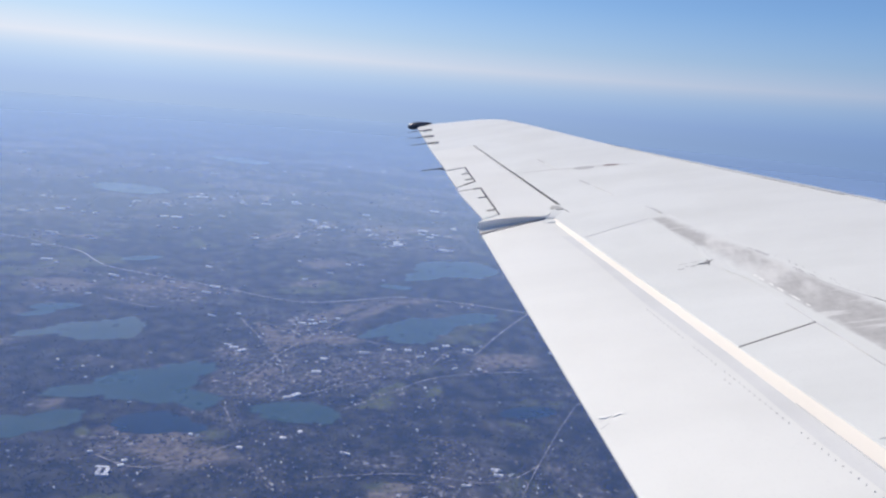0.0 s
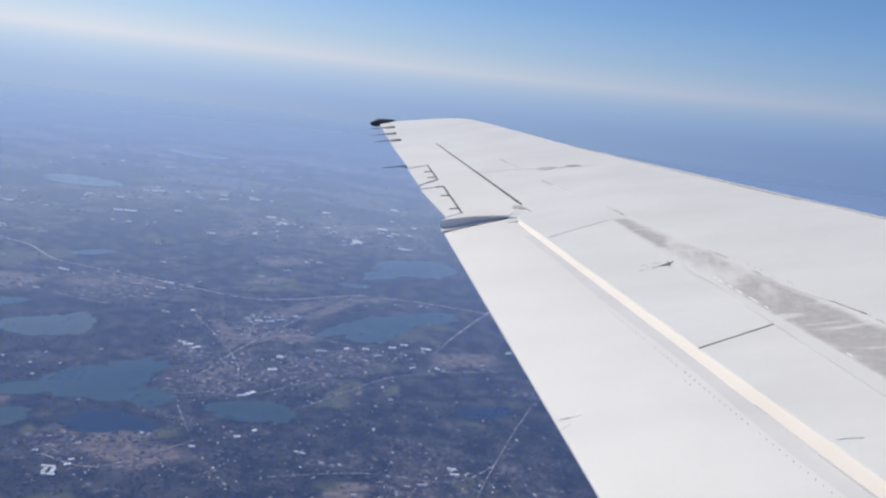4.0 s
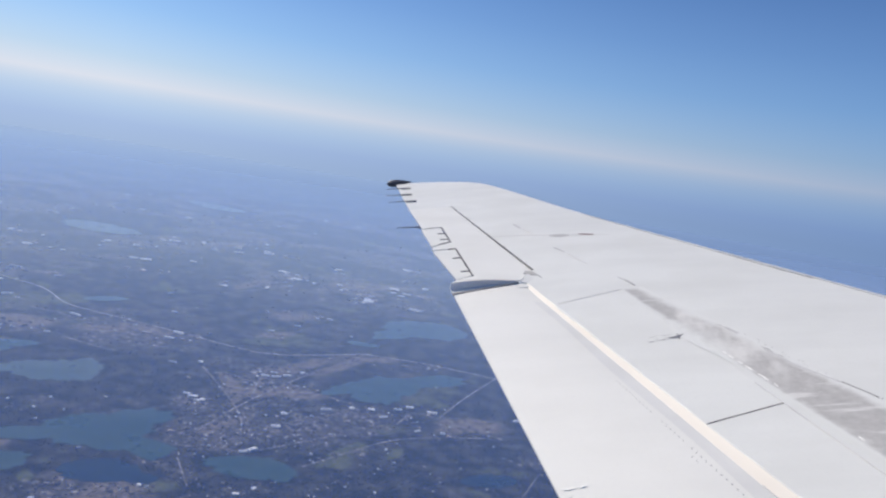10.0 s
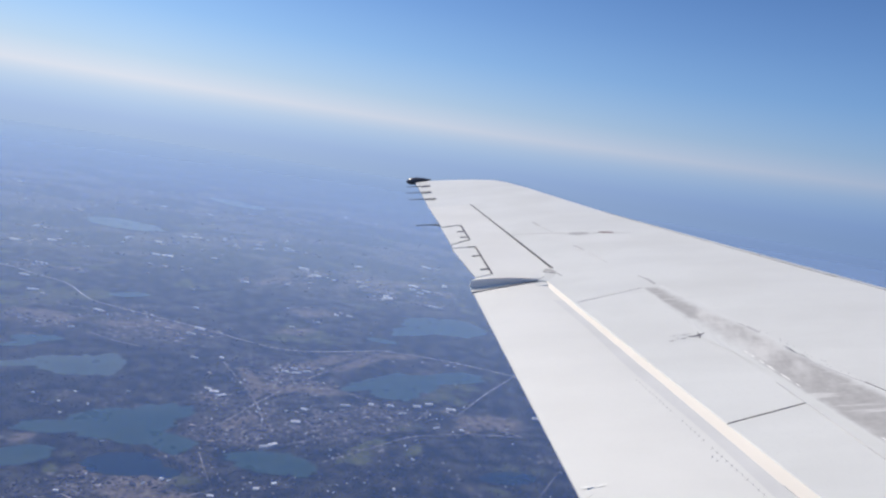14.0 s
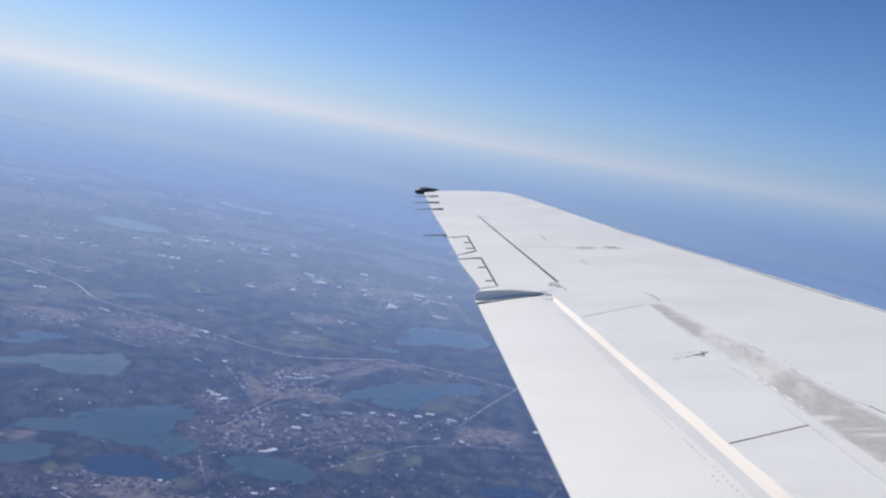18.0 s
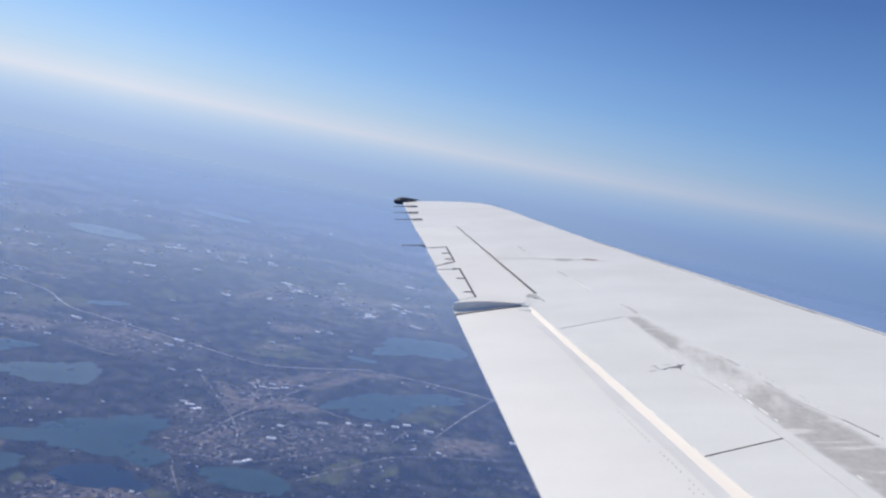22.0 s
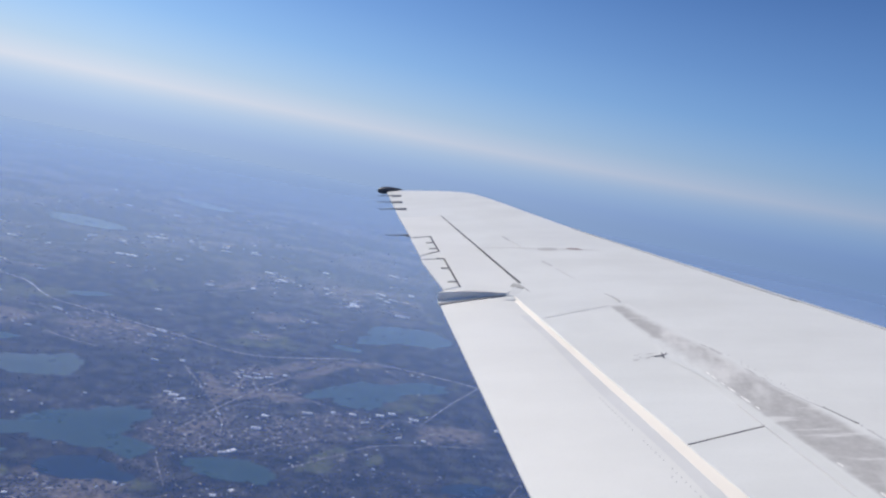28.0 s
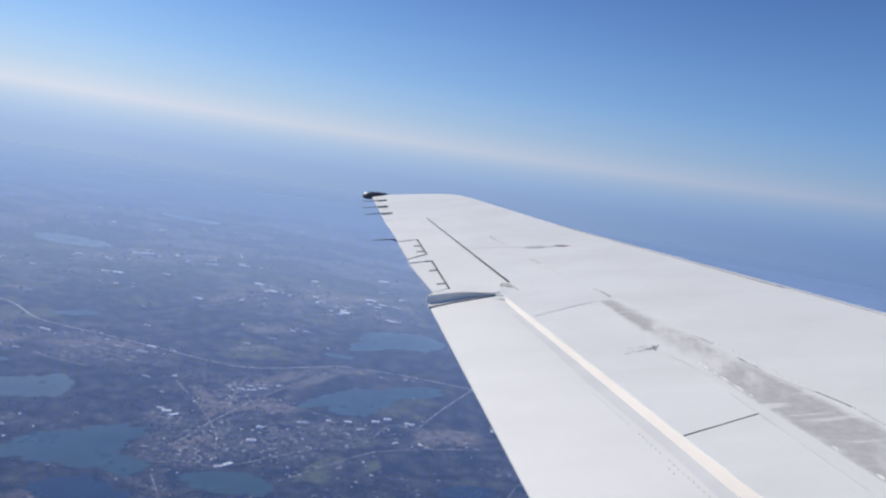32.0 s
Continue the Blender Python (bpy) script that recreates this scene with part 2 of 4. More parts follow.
# spoilers, in two panels, with a dark seam between them
def spoiler(y0, y1):
    g = 0.002
    a1 = y1 + 0.005 if y1 > 8 else y1 - 0.21
    pts = [(spoiler_front(y1) - 0.001, y1 - g, 0.004), (cove(a1), a1 - g, 0.004), (cove(y0 - 0.21), y0 - 0.21 + g, 0.004), (spoiler_front(y0) - 0.001, y0 + g, 0.004)]
    return part("spoiler_panel", slab(pts, 0.03), WHITE, wing, "white spoiler panel")


spoiler(6.09, 8.64)
spoiler(3.35, 6.09)
spoiler(1.75, 3.35)

# the flap and its cove
FLAP_FRONT = -0.03


def flap_front(y):
    return cove(y) - (0.068 if y < 8.38 else 0.038) - 0.028 * min(max((5.9 - y) / 1.2, 0.0), 1.0)


flap_rows = []
for y in [1.6, 3.0, 4.0, 4.7, 5.3, 5.9, 6.9, 7.5, 8.0, 8.37, 8.39, 8.93]:
    f, t = flap_front(y), trailing(y)
    dip = FLAP_FRONT
    cut = [(f + 0.10, dip - 0.14), (f + 0.10, dip - 0.02), (f, dip), (f + (t - f) * 0.33, dip * 0.45 + 0.012), (f + (t - f) * 0.7, dip * 0.1 + 0.006), (t, 0.0), (t, -0.02), (f + (t - f) * 0.6, -0.13)]
    flap_rows.append([(x, y + (0.30 * (x - t) if y > 8.5 else 0.0), z) for x, z in cut])
flap = part("flap", loft(flap_rows), FLAP, wing, "white trailing-edge flap", smooth=True)
flap.data.set_sharp_from_angle(angle=radians(35))

cove_rows = []
for y in [1.6, 3.0, 4.0, 4.7, 5.3, 5.9, 6.9, 7.5, 8.0, 8.37, 8.39, 8.8, 9.13]:
    f = flap_front(y)
    cove_rows.append([(cove(y) + 0.004, y, -0.004), ((cove(y) + f) / 2, y, FLAP_FRONT * 0.5), (f - 0.004, y, FLAP_FRONT + 0.004), (f - 0.004, y, -0.16), (cove(y) + 0.004, y, -0.16)])
part("flap_cove_strip", loft(cove_rows), CREAM, wing, "cream sunlit strip above the flap")

# a dusty band on the flap's front part, and its row of fasteners
def flap_height(x, y):
    f, t = flap_front(y), trailing(y)
    s = (f - x) / (f - t)
    d = FLAP_FRONT
    return d + (0.012 - 0.55 * d) * s / 0.33 if s < 0.33 else 0.45 * d + 0.012 + (s - 0.33) * 0.05


band = bmesh.new()
rows = []
for y in steps(2.0, 8.6, 33):
    f = flap_front(y)
    w = (0.10 + 0.012 * math.sin(3 * y) + 0.006 * (8.2 - y))
    rows.append([band.verts.new((x, y, flap_height(x, y) + 0.0015)) for x in (f - 0.004, f - w * 0.5, f - w)])
for a, b in zip(rows, rows[1:]):
    for k in (0, 1):
        band.faces.new((a[k], a[k + 1], b[k + 1], b[k]))
part("dusty_band", band, GREYBAND, flap, "dusty grey band along the flap nose")
rivet_mesh = None
for k in range(56):
    y = 6.63 - 0.05 * k
    x = 0.103 - 0.3215 * (y - 4.132)
    if k in (11, 12, 19, 33):
        continue
    for dx in ((0.0, -0.055) if k in (22, 23, 47, 48, 49) else (0.0,)):
        if rivet_mesh is None:
            rivet_mesh = part("rivet", rod((0, 0, -0.004), (0, 0, 0.004), 0.0032, 0.0025, 7), SMUDGE, flap)
            ob = rivet_mesh
        else:
            ob = new("rivet", rivet_mesh.data)
            ob.parent = flap
        ob.location = (x + dx, y, flap_height(x + dx, y) + 0.003)

# aileron with its two tabs
def raised(x, y):
    """The height of the aileron, which is turned up a little about its hinge."""
    return 0.098 * (-1.30 - 0.281 * (y - 9.30) - x)


def up(pts, lift=0.006):
    return [(x, y, raised(x, y) + lift) for x, y in pts]


AIL = up([(aileron_hinge(9.585) - 0.012, 9.585), (aileron_hinge(13.55) - 0.012, 13.55), (-3.160, 13.286), (-2.772, 11.80), (-2.50, 11.95), (-2.29, 11.0),
          (-2.51, 10.70), (-2.50, 10.55), (-2.195, 10.66), (-1.905, 9.36), (-2.075, 9.20), (-2.14, 9.085), (-1.80, 9.135), (-1.55, 9.175), (-1.39, 9.195), (-1.30, 9.36)])
aileron = part("aileron", slab(AIL, [0.10, 0.10, 0.02, 0.02, 0.05, 0.05, 0.02, 0.02, 0.05, 0.05, 0.03, 0.085, 0.09, 0.06, 0.03, 0.03], 0.002), FLAP, wing, "white aileron, slightly raised")
part("aileron_tab", slab(up([(-2.518, 11.90), (-2.312, 11.01), (-2.53, 10.76), (-2.780, 11.76)]), 0.02, 0.002), FLAP, wing)
part("aileron_tab", slab(up([(-2.208, 10.60), (-1.930, 9.37), (-2.092, 9.225), (-2.485, 10.50)]), 0.02, 0.002), FLAP, wing)
# the end of the aileron over the flap
rib = []
for s in steps(0.0, 1.0, 16):
    x, y = -2.155 + 0.765 * s, 9.075 + 0.117 * s
    blunt = min(s / 0.05, 1.0) ** 0.5
    h = 0.045 + blunt * (0.055 * (1 - s) ** 0.8 + 0.012 * math.sin(math.pi * s)) - 0.042 * s ** 2
    rib.append((x, y, h, 0.035 - 0.040 * blunt))
bm = bmesh.new()
lo = [bm.verts.new((x, y - 0.004, l)) for x, y, h, l in rib]
hi = [bm.verts.new((x, y, h)) for x, y, h, l in rib]
bk = [bm.verts.new((x, y + 0.03, h)) for x, y, h, l in rib]
lb = [bm.verts.new((x, y + 0.03, l)) for x, y, h, l in rib]
for k in range(16):
    bm.faces.new((lo[k], lo[k + 1], hi[k + 1], hi[k]))
    bm.faces.new((hi[k], hi[k + 1], bk[k + 1], bk[k]))
    bm.faces.new((bk[k], bk[k + 1], lb[k + 1], lb[k]))
bm.faces.new((lo[0], hi[0], bk[0], lb[0]))
part("end_rib", bm, RIB, aileron, "dark grey end of the aileron")
part("shroud_strip", slab([(-2.128, 8.985, 0.006), (-1.40, 9.186, 0.006), (-1.40, 9.21, 0.006), (-2.15, 9.09, 0.006)], 0.03, 0), WHITE, wing, "white strip between flap and aileron")
# dark sliver that paints the shadowed gap between flap and aileron
part("end_gap_shade", slab([(-2.12, 8.950, 0.008), (-1.41, 9.168, 0.006), (-1.41, 9.174, 0.006), (-2.126, 8.986, 0.008)], 0.03, 0), SHADE, wing, "dark line painted for the shadowed gap beside the aileron")


def mark(name, points, half, mat=DARK, parent=None, lift=0.004, label=""):
    """A thin raised line over the skin, through points (x, y, z)."""
    bm = bmesh.new()
    rows = []
    for k, p in enumerate(points):
        a, b = Vector(points[max(k - 1, 0)]), Vector(points[min(k + 1, len(points) - 1)])
        d = (b - a).normalized()
        side = Vector((-d.y, d.x, 0)) * half
        p = Vector(p) + Vector((0, 0, lift + (0.0 if parent else skin_z(p[0], p[1]))))
        rows.append([p + side - Vector((0, 0, 0.01)), p + side, p - side, p - side - Vector((0, 0, 0.01))])
    return part(name, loft(rows), mat, parent or wing, label)


mark("aileron_gap", [(aileron_hinge(y), y, 0.0) for y in (9.58, 13.57)], 0.010, DARK)
mark("tab_gap", up([(-2.509, 11.93), (-2.301, 11.02)]), 0.008, DARK, aileron)
mark("tab_gap", up([(-2.202, 10.63), (-1.918, 9.36)]), 0.009, DARK, aileron)
mark("tab_gap", up([(-2.509, 11.93), (-2.77, 11.79)]), 0.006, SHADE, aileron)
mark("tab_gap", up([(-2.301, 11.02), (-2.44, 10.86)]), 0.007, SHADE, aileron)
mark("tab_gap", up([(-2.44, 10.86), (-2.51, 10.74)]), 0.004, FAINT, aileron)
mark("tab_gap", up([(-2.202, 10.63), (-2.30, 10.61)]), 0.009, DARK, aileron)
mark("tab_gap", up([(-2.30, 10.61), (-2.49, 10.54)]), 0.005, FAINT, aileron)
for x, y in ((-2.42, 11.50), (-2.345, 11.15), (-2.10, 10.15), (-1.965, 9.55)):
    mark("hinge_fitting", up([(x, y), (x - 0.10, y - 0.02)]), 0.011, DARK, aileron, 0.008)
mark("aileron_end_seam", [(aileron_hinge(13.57), 13.575, 0.0), (-3.05, 13.33, 0.045)], 0.005, FAINT)
part("hinge_plate", slab([(-1.325, 9.56, 0.012), (-1.355, 9.45, 0.014), (-1.205, 9.365, 0.007), (-1.235, 9.50, 0.007)], 0.015, 0.003), RIBPLATE, wing, "grey access plate beside the aileron hinge")
part("corner_fairing", slab([(-1.46, 9.185, 0.012), (-1.33, 9.14, 0.001), (-1.22, 9.30, 0.001), (-1.30, 9.44, 0.010)], 0.03, 0.004), WHITE, wing, "white fairing at the aileron corner")
part("corner_seal", slab([(-1.62, 9.05, -0.012), (-1.12, 9.02, -0.012), (-1.10, 9.55, -0.012), (-1.40, 9.58, -0.012)], 0.02, 0), WHITE, wing)
mark("plate_seam", [(-1.22, 9.45, 0.0), (-1.15, 9.26, 0.0)], 0.005, PLATE)

# seams on the skin
mark("spoiler_seam", [(cove(5.88), 5.88, 0.004), (spoiler_front(6.09), 6.09, 0.004)], 0.0016, DARK)
mark("spoiler_seam", [(cove(8.37), 8.37, 0.004), (spoiler_front(8.65), 8.65, 0.004)], 0.002, SEAM)
mark("flap_seam", [(-0.89, 5.375, -0.0003), (-1.06, 5.29, -0.0001)], 0.003, FAINT, flap, 0.0005)
mark("flap_seam", [(-1.10, 5.22, 0.0001), (-1.20, 5.13, 0.0003)], 0.003, FAINT, flap, 0.0005)
mark("skin_seam", [(-0.355, 9.055, 0.0), (-0.30, 8.96, 0.0)], 0.005, SEAM)
mark("skin_seam", [(-0.30, 8.96, 0.0), (-0.27, 8.89, 0.0), (-0.232, 8.76, 0.0)], 0.011, SMUDGE)
mark("skin_seam", [(-0.95, 10.45, 0.0), (-0.84, 10.21, 0.0)], 0.012, SEAM)
mark("skin_seam", [(-1.45, 11.89, 0.0), (-1.36, 11.62, 0.0)], 0.012, SEAM)
mark("skin_seam", [(-1.33, 11.55, 0.0), (-1.20, 11.25, 0.0)], 0.005, FAINT)
mark("skin_seam", [(-0.80, 10.10, 0.0), (-0.62, 9.65, 0.0)], 0.004, FAINT)
mark("skin_seam", [(0.80, 6.35, 0.0), (0.85, 6.25, 0.0), (0.93, 6.10, 0.0)], 0.004, DARK)
mark("skin_seam", [(0.95, 6.02, 0.0), (1.10, 5.55, 0.0)], 0.006, SEAM)
mark("skin_seam", [(0.30 + 0.02, 7.48, 0.0), (0.38, 7.33, 0.0)], 0.014, SEAM)
mark("skin_seam", [(0.48, 6.98, 0.0), (0.60, 6.66, 0.0), (0.80, 6.33, 0.0)], 0.005, SEAM)

# the worn strip ahead of the spoilers: grey primer showing through patchy paint
def worn_front(y):
    return -0.275 + 0.43 * (8.74 - y) + 0.03 * math.exp(-((y - 7.5) / 0.4) ** 2) + 0.03 * math.exp(-((y - 8.72) / 0.35) ** 2)


def worn_back(y):
    return spoiler_front(y) + max(0.008, 0.043 * (8.4 - y))


worn = bmesh.new()
wear = []
rows = []
for y in steps(2.2, 8.70, 52):
    spread = math.exp(-((y - 7.3) / 0.33) ** 2)
    a, b = worn_back(y) - 0.03 - 0.10 * spread, worn_front(y) + 0.06
    row = []
    for k in range(13):
        x = a + (b - a) * k / 12
        row.append(worn.verts.new((x, y, (0.003 if x > spoiler_front(y) + 0.003 else 0.0068) + skin_z(x, y))))
        wear.append(min((x - a) / (0.06 + 0.30 * spread), (b - x) / 0.13, (8.71 - y) / 0.04, 1.0))
    rows.append(row)
for a, b in zip(rows, rows[1:]):
    for k in range(12):
        worn.faces.new((a[k], a[k + 1], b[k + 1], b[k]))
strip = part("worn_paint_strip", worn, WORN, wing, "patchy grey worn paint ahead of the spoilers")
strip.data.attributes.new("wear", "FLOAT", "POINT").data.foreach_set("value", wear)

# a scraped mark on the spoiler, and a red stencil
def smear(name, points, halves, mat, label="", z=0.0085):
    bm = bmesh.new()
    rows = []
    for k, (p, h) in enumerate(zip(points, halves)):
        a, b = Vector(points[max(k - 1, 0)]), Vector(points[min(k + 1, len(points) - 1)])
        d = (b - a).normalized()
        side = Vector((-d.y, d.x)) * h
        p = Vector(p)
        rows.append([bm.verts.new((q.x, q.y, z + skin_z(q.x, q.y))) for q in (p + side, p - side)])
    for a, b in zip(rows, rows[1:]):
        bm.faces.new((a[0], a[1], b[1], b[0]))
    return part(name, bm, mat, wing, label)


for k, (points, halves, mat) in enumerate([
    ([(-0.046, 7.375), (-0.085, 7.345), (-0.12, 7.325), (-0.19, 7.318)], (0.004, 0.014, 0.016, 0.004), SHADE), ([(-0.096, 7.40), (-0.092, 7.33), (-0.10, 7.27)], (0.003, 0.010, 0.004), SHADE),
    ([(-0.14, 7.385), (-0.20, 7.375), (-0.235, 7.372)], (0.002, 0.006, 0.002), SMUDGE), ([(-0.26, 7.377), (-0.30, 7.362), (-0.33, 7.35)], (0.002, 0.005, 0.002), SMUDGE),
    ([(-0.20, 7.305), (-0.225, 7.29), (-0.25, 7.285)], (0.003, 0.010, 0.003), SMUDGE), ([(-0.30, 7.27), (-0.335, 7.255), (-0.355, 7.262)], (0.003, 0.009, 0.004), SMUDGE), ([(-0.27, 7.29), (-0.285, 7.32)], (0.004, 0.004), SMUDGE),
]):
    smear("scrape", points, halves, mat, "grey scrape across the spoiler")
for points, halves in (
    ([(0.505, 4.802), (0.535, 4.822), (0.562, 4.841), (0.60, 4.862), (0.622, 4.850)], (0.003, 0.006, 0.004, 0.006, 0.003)), ([(0.505, 4.802), (0.518, 4.783), (0.545, 4.768), (0.575, 4.764), (0.61, 4.785)], (0.004, 0.007, 0.005, 0.004, 0.003)),
    ([(0.535, 4.885), (0.575, 4.900), (0.63, 4.915), (0.69, 4.940)], (0.002, 0.005, 0.006, 0.003)), ([(0.60, 4.90), (0.612, 4.85), (0.622, 4.80)], (0.002, 0.004, 0.002)),
):
    smear("scrape", points, [0.55 * h for h in halves], SMUDGE, "grey looping scrape across the spoiler")
WHITE_CHIP = paint("bright_paint_chip", (0.90, 0.895, 0.88), 0.4, 0.04)
for y, long, wide in ((6.98, 0.05, 0.008), (6.91, 0.07, 0.009), (6.78, 0.05, 0.007), (6.70, 0.09, 0.010), (6.55, 0.12, 0.009), (6.38, 0.05, 0.006), (5.62, 0.05, 0.007), (5.30, 0.06, 0.010)):
    x = worn_back(y) + 0.025
    smear("chip", [(x, y), (x + 0.16 * long, y - long * 0.5), (x + 0.27 * long, y - long)], (0.004, wide, 0.004), WHITE_CHIP, "", 0.0045)
for points, halves in (([(-1.208, 5.245), (-1.17, 5.243), (-1.13, 5.256)], (0.003, 0.010, 0.003)), ([(-1.11, 5.250), (-1.08, 5.262), (-1.05, 5.268)], (0.003, 0.008, 0.002))):
    smear("chip", points, halves, WHITE_CHIP, "", 0.009)
spots = random.Random(8)
speck = None
for k in range(46):
    y = 7.42 - 0.042 * k + spots.uniform(-0.012, 0.012)
    x = worn_front(y) + 0.035 + spots.uniform(0.0, 0.05)
    if spots.random() < 0.3:
        continue
    if speck is None:
        speck = part("rivet", rod((0, 0, -0.004), (0, 0, 0.004), 0.005, 0.004, 7), SMUDGE, wing)
        ob = speck
    else:
        ob = new("rivet", speck.data)
        ob.parent = wing
    ob.location = (x, y, skin_z(x, y) + 0.002)
mark("panel_edge", [(spoiler_front(y) + 0.004, y, 0.001) for y in steps(5.85, 6.42, 4)], 0.0016, SEAM, lift=0.003)
mark("panel_edge", [(spoiler_front(y) + 0.004, y, 0.001) for y in steps(2.4, 5.85, 6)], 0.0014, FAINT, lift=0.003)
# grey lines paint the shadowed lip between cove strip and flap
mark("cove_shadow_line", [(flap_front(y) - 0.004, y, FLAP_FRONT + 0.004) for y in steps(4.70, 5.22, 4)], 0.0016, SEAM, flap)
mark("cove_shadow_line", [(flap_front(y) - 0.007, y, FLAP_FRONT + 0.004) for y in steps(4.25, 4.72, 4)], 0.0045, SEAM, flap)
mark("spoiler_seam", [(0.175, 4.792, 0.004), (0.24, 4.795, 0.004), (0.317, 4.787, 0.004)], 0.0015, FAINT)
for y, long in ((7.56, 0.10), (7.44, 0.05), (7.02, 0.12), (6.86, 0.07)):
    smear("chip", [(worn_front(y), y), (worn_front(y - long * 0.5) + 0.008, y - long * 0.5), (worn_front(y - long), y - long)], (0.002, 0.007, 0.003), SMUDGE, "", 0.0095)
smear("stencil", [(-0.60, 11.07), (-0.55, 11.05), (-0.46, 11.02), (-0.40, 11.00)], (0.012, 0.034, 0.034, 0.012), RED, "faded red stencil", 0.004)
smear("stain", [(-0.98, 11.08), (-0.90, 11.06), (-0.80, 11.04), (-0.72, 11.04)], (0.03, 0.07, 0.07, 0.03), SMUDGE, "grey oil stain", 0.004)
smear("stain", [(-1.75, 11.28), (-1.3, 11.19), (-0.95, 11.10), (-0.62, 11.06), (-0.19, 10.96)], (0.01, 0.03, 0.02, 0.014, 0.01), FAINT, "", 0.0025)

part("root_rib", slab([(leading(1.6) - 0.3, 1.6, -0.01), (spoiler_front(1.6), 1.6, -0.01), (trailing(1.6) + 0.2, 1.6, -0.03), (trailing(1.6) + 0.2, 1.57, -0.03), (spoiler_front(1.6), 1.57, -0.01), (leading(1.6) - 0.3, 1.57, -0.01)], 0.16, 0), UNDER, wing)

# static wicks and the tip lamp
for x0, y0, x1, y1 in ((-3.49, 15.68, -3.96, 15.80), (-3.38, 15.01, -3.86, 15.12), (-3.21, 14.32, -3.70, 14.43), (-2.75, 12.21, -3.24, 12.32)):
    w = part("static_wick", rod((x0, y0, 0.02), (x1, y1, 0.02), 0.012, 0.005), BLACK, wing, "thin dark static discharge rod")
    part("wick_base", slab([(x0 + 0.03, y0 - 0.025, 0.025), (x0 - 0.16, y0 + 0.02, 0.025), (x0 - 0.16, y0 + 0.06, 0.025), (x0 + 0.03, y0 + 0.03, 0.025)], 0.03), SHADE, w)
rings = []
for s, r in ((0, 0.02), (0.06, 0.07), (0.2, 0.10), (0.4, 0.105), (0.6, 0.08), (0.8, 0.045), (1, 0.01)):
    r *= 0.85
    x, y = -4.06 + 0.52 * s, 16.42 - 0.03 * s
    rings.append([(x, y + 0.9 * r * math.cos(k * math.tau / 12), 0.02 + 0.85 * r * math.sin(k * math.tau / 12)) for k in range(12)])
part("tip_lamp", loft(rings), GLASS, wing, "dark smoked wing-tip position lamp", smooth=True)

# leading-edge slat joint
mark("slat_joint", [(leading(y) + 0.13, y, 0.004) for y in steps(8.98, 12.4, 10)], 0.005, SMUDGE)
mark("slat_joint", [(leading(y) + 0.14, y, 0.006) for y in steps(8.75, 9.9, 5)], 0.004, PLATE)
mark("slat_joint", [(leading(y) + 0.17, y, 0.006) for y in steps(4.0, 8.86, 8)], 0.006, SEAM)

# ---------------------------------------------------------------- the land
CENTRE = Vector((EYE.x, EYE.y))
RIM = 3900.0
rng = np.random.default_rng(4)
LATTICE = rng.random((256, 256))


def value_noise(xy, scale, seed):
    """Smooth noise from 0 to 1 over places on the land."""
    p = xy * scale + np.array([seed * 17.31, seed * 5.77])
    cell = np.floor(p).astype(int)
    f = p - cell
    f = f * f * (3 - 2 * f)
    i, j = cell[:, 0] % 256, cell[:, 1] % 256
    i1, j1 = (i + 1) % 256, (j + 1) % 256
    low = LATTICE[i, j] * (1 - f[:, 0]) + LATTICE[i1, j] * f[:, 0]
    high = LATTICE[i, j1] * (1 - f[:, 0]) + LATTICE[i1, j1] * f[:, 0]
    return low * (1 - f[:, 1]) + high * f[:, 1]


def fractal(xy, scale, octaves, seed):
    total, size, weight = np.zeros(len(xy)), 0.0, 1.0
    for k in range(octaves):
        total += weight * value_noise(xy, scale * 2.03 ** k, seed + 3 * k)
        size, weight = size + weight, weight * 0.62
    return total / size


# lakes: middle, half length, half width, turn
LAKES = [
    (-244, 389, 22.3, 18.7, 28), (-295, 418, 14.4, 7.5, 34), (-182, 324, 24.2, 20.3, 17), (-198, 274, 15.3, 9.3, 58), (-157, 286, 15.8, 11.6, 22), (-102, 317, 18.5, 11.5, 17), (-69, 469, 31.6, 19.5, 52), (-65, 659, 41.7, 32.3, 42), (-532, 908, 51.5, 36.2, 163), (-580, 1389, 66.3, 36.5, 158), (8, 355, 16.1, 6.8, 29), (-104, 569, 13.5, 7.1, 9), (-318, 562, 18.1, 7.8, 50),
]
BAYS = {
    0: [(-270, 378, 20.7, 6.9, 55), (-234, 398, 20.3, 9.2, 120), (-258, 388, 14.7, 11.6, 37)],
    1: [(-295, 401, 10.3, 4.6, 47)],
    2: [(-204, 307, 14.4, 7.3, 20), (-173, 347, 16.6, 11.2, 53), (-148, 315, 11.3, 9.7, 143), (-163, 315, 15.0, 11.0, 17)],
    3: [(-211, 263, 12.8, 11.0, 167)],
    4: [(-141, 286, 9.1, 5.1, 6)],
    5: [(-85, 316, 8.2, 6.7, 75), (-116, 316, 8.7, 5.5, 19)],
    6: [(-38, 505, 23.9, 11.9, 41), (-90, 452, 19.3, 6.5, 62), (-69, 449, 16.8, 11.5, 38)],
    7: [(-88, 621, 27.6, 13.3, 63)],
}
LAKES += [(-318, 150, 44, 34, 20), (-250, 176, 14, 8, 30)]
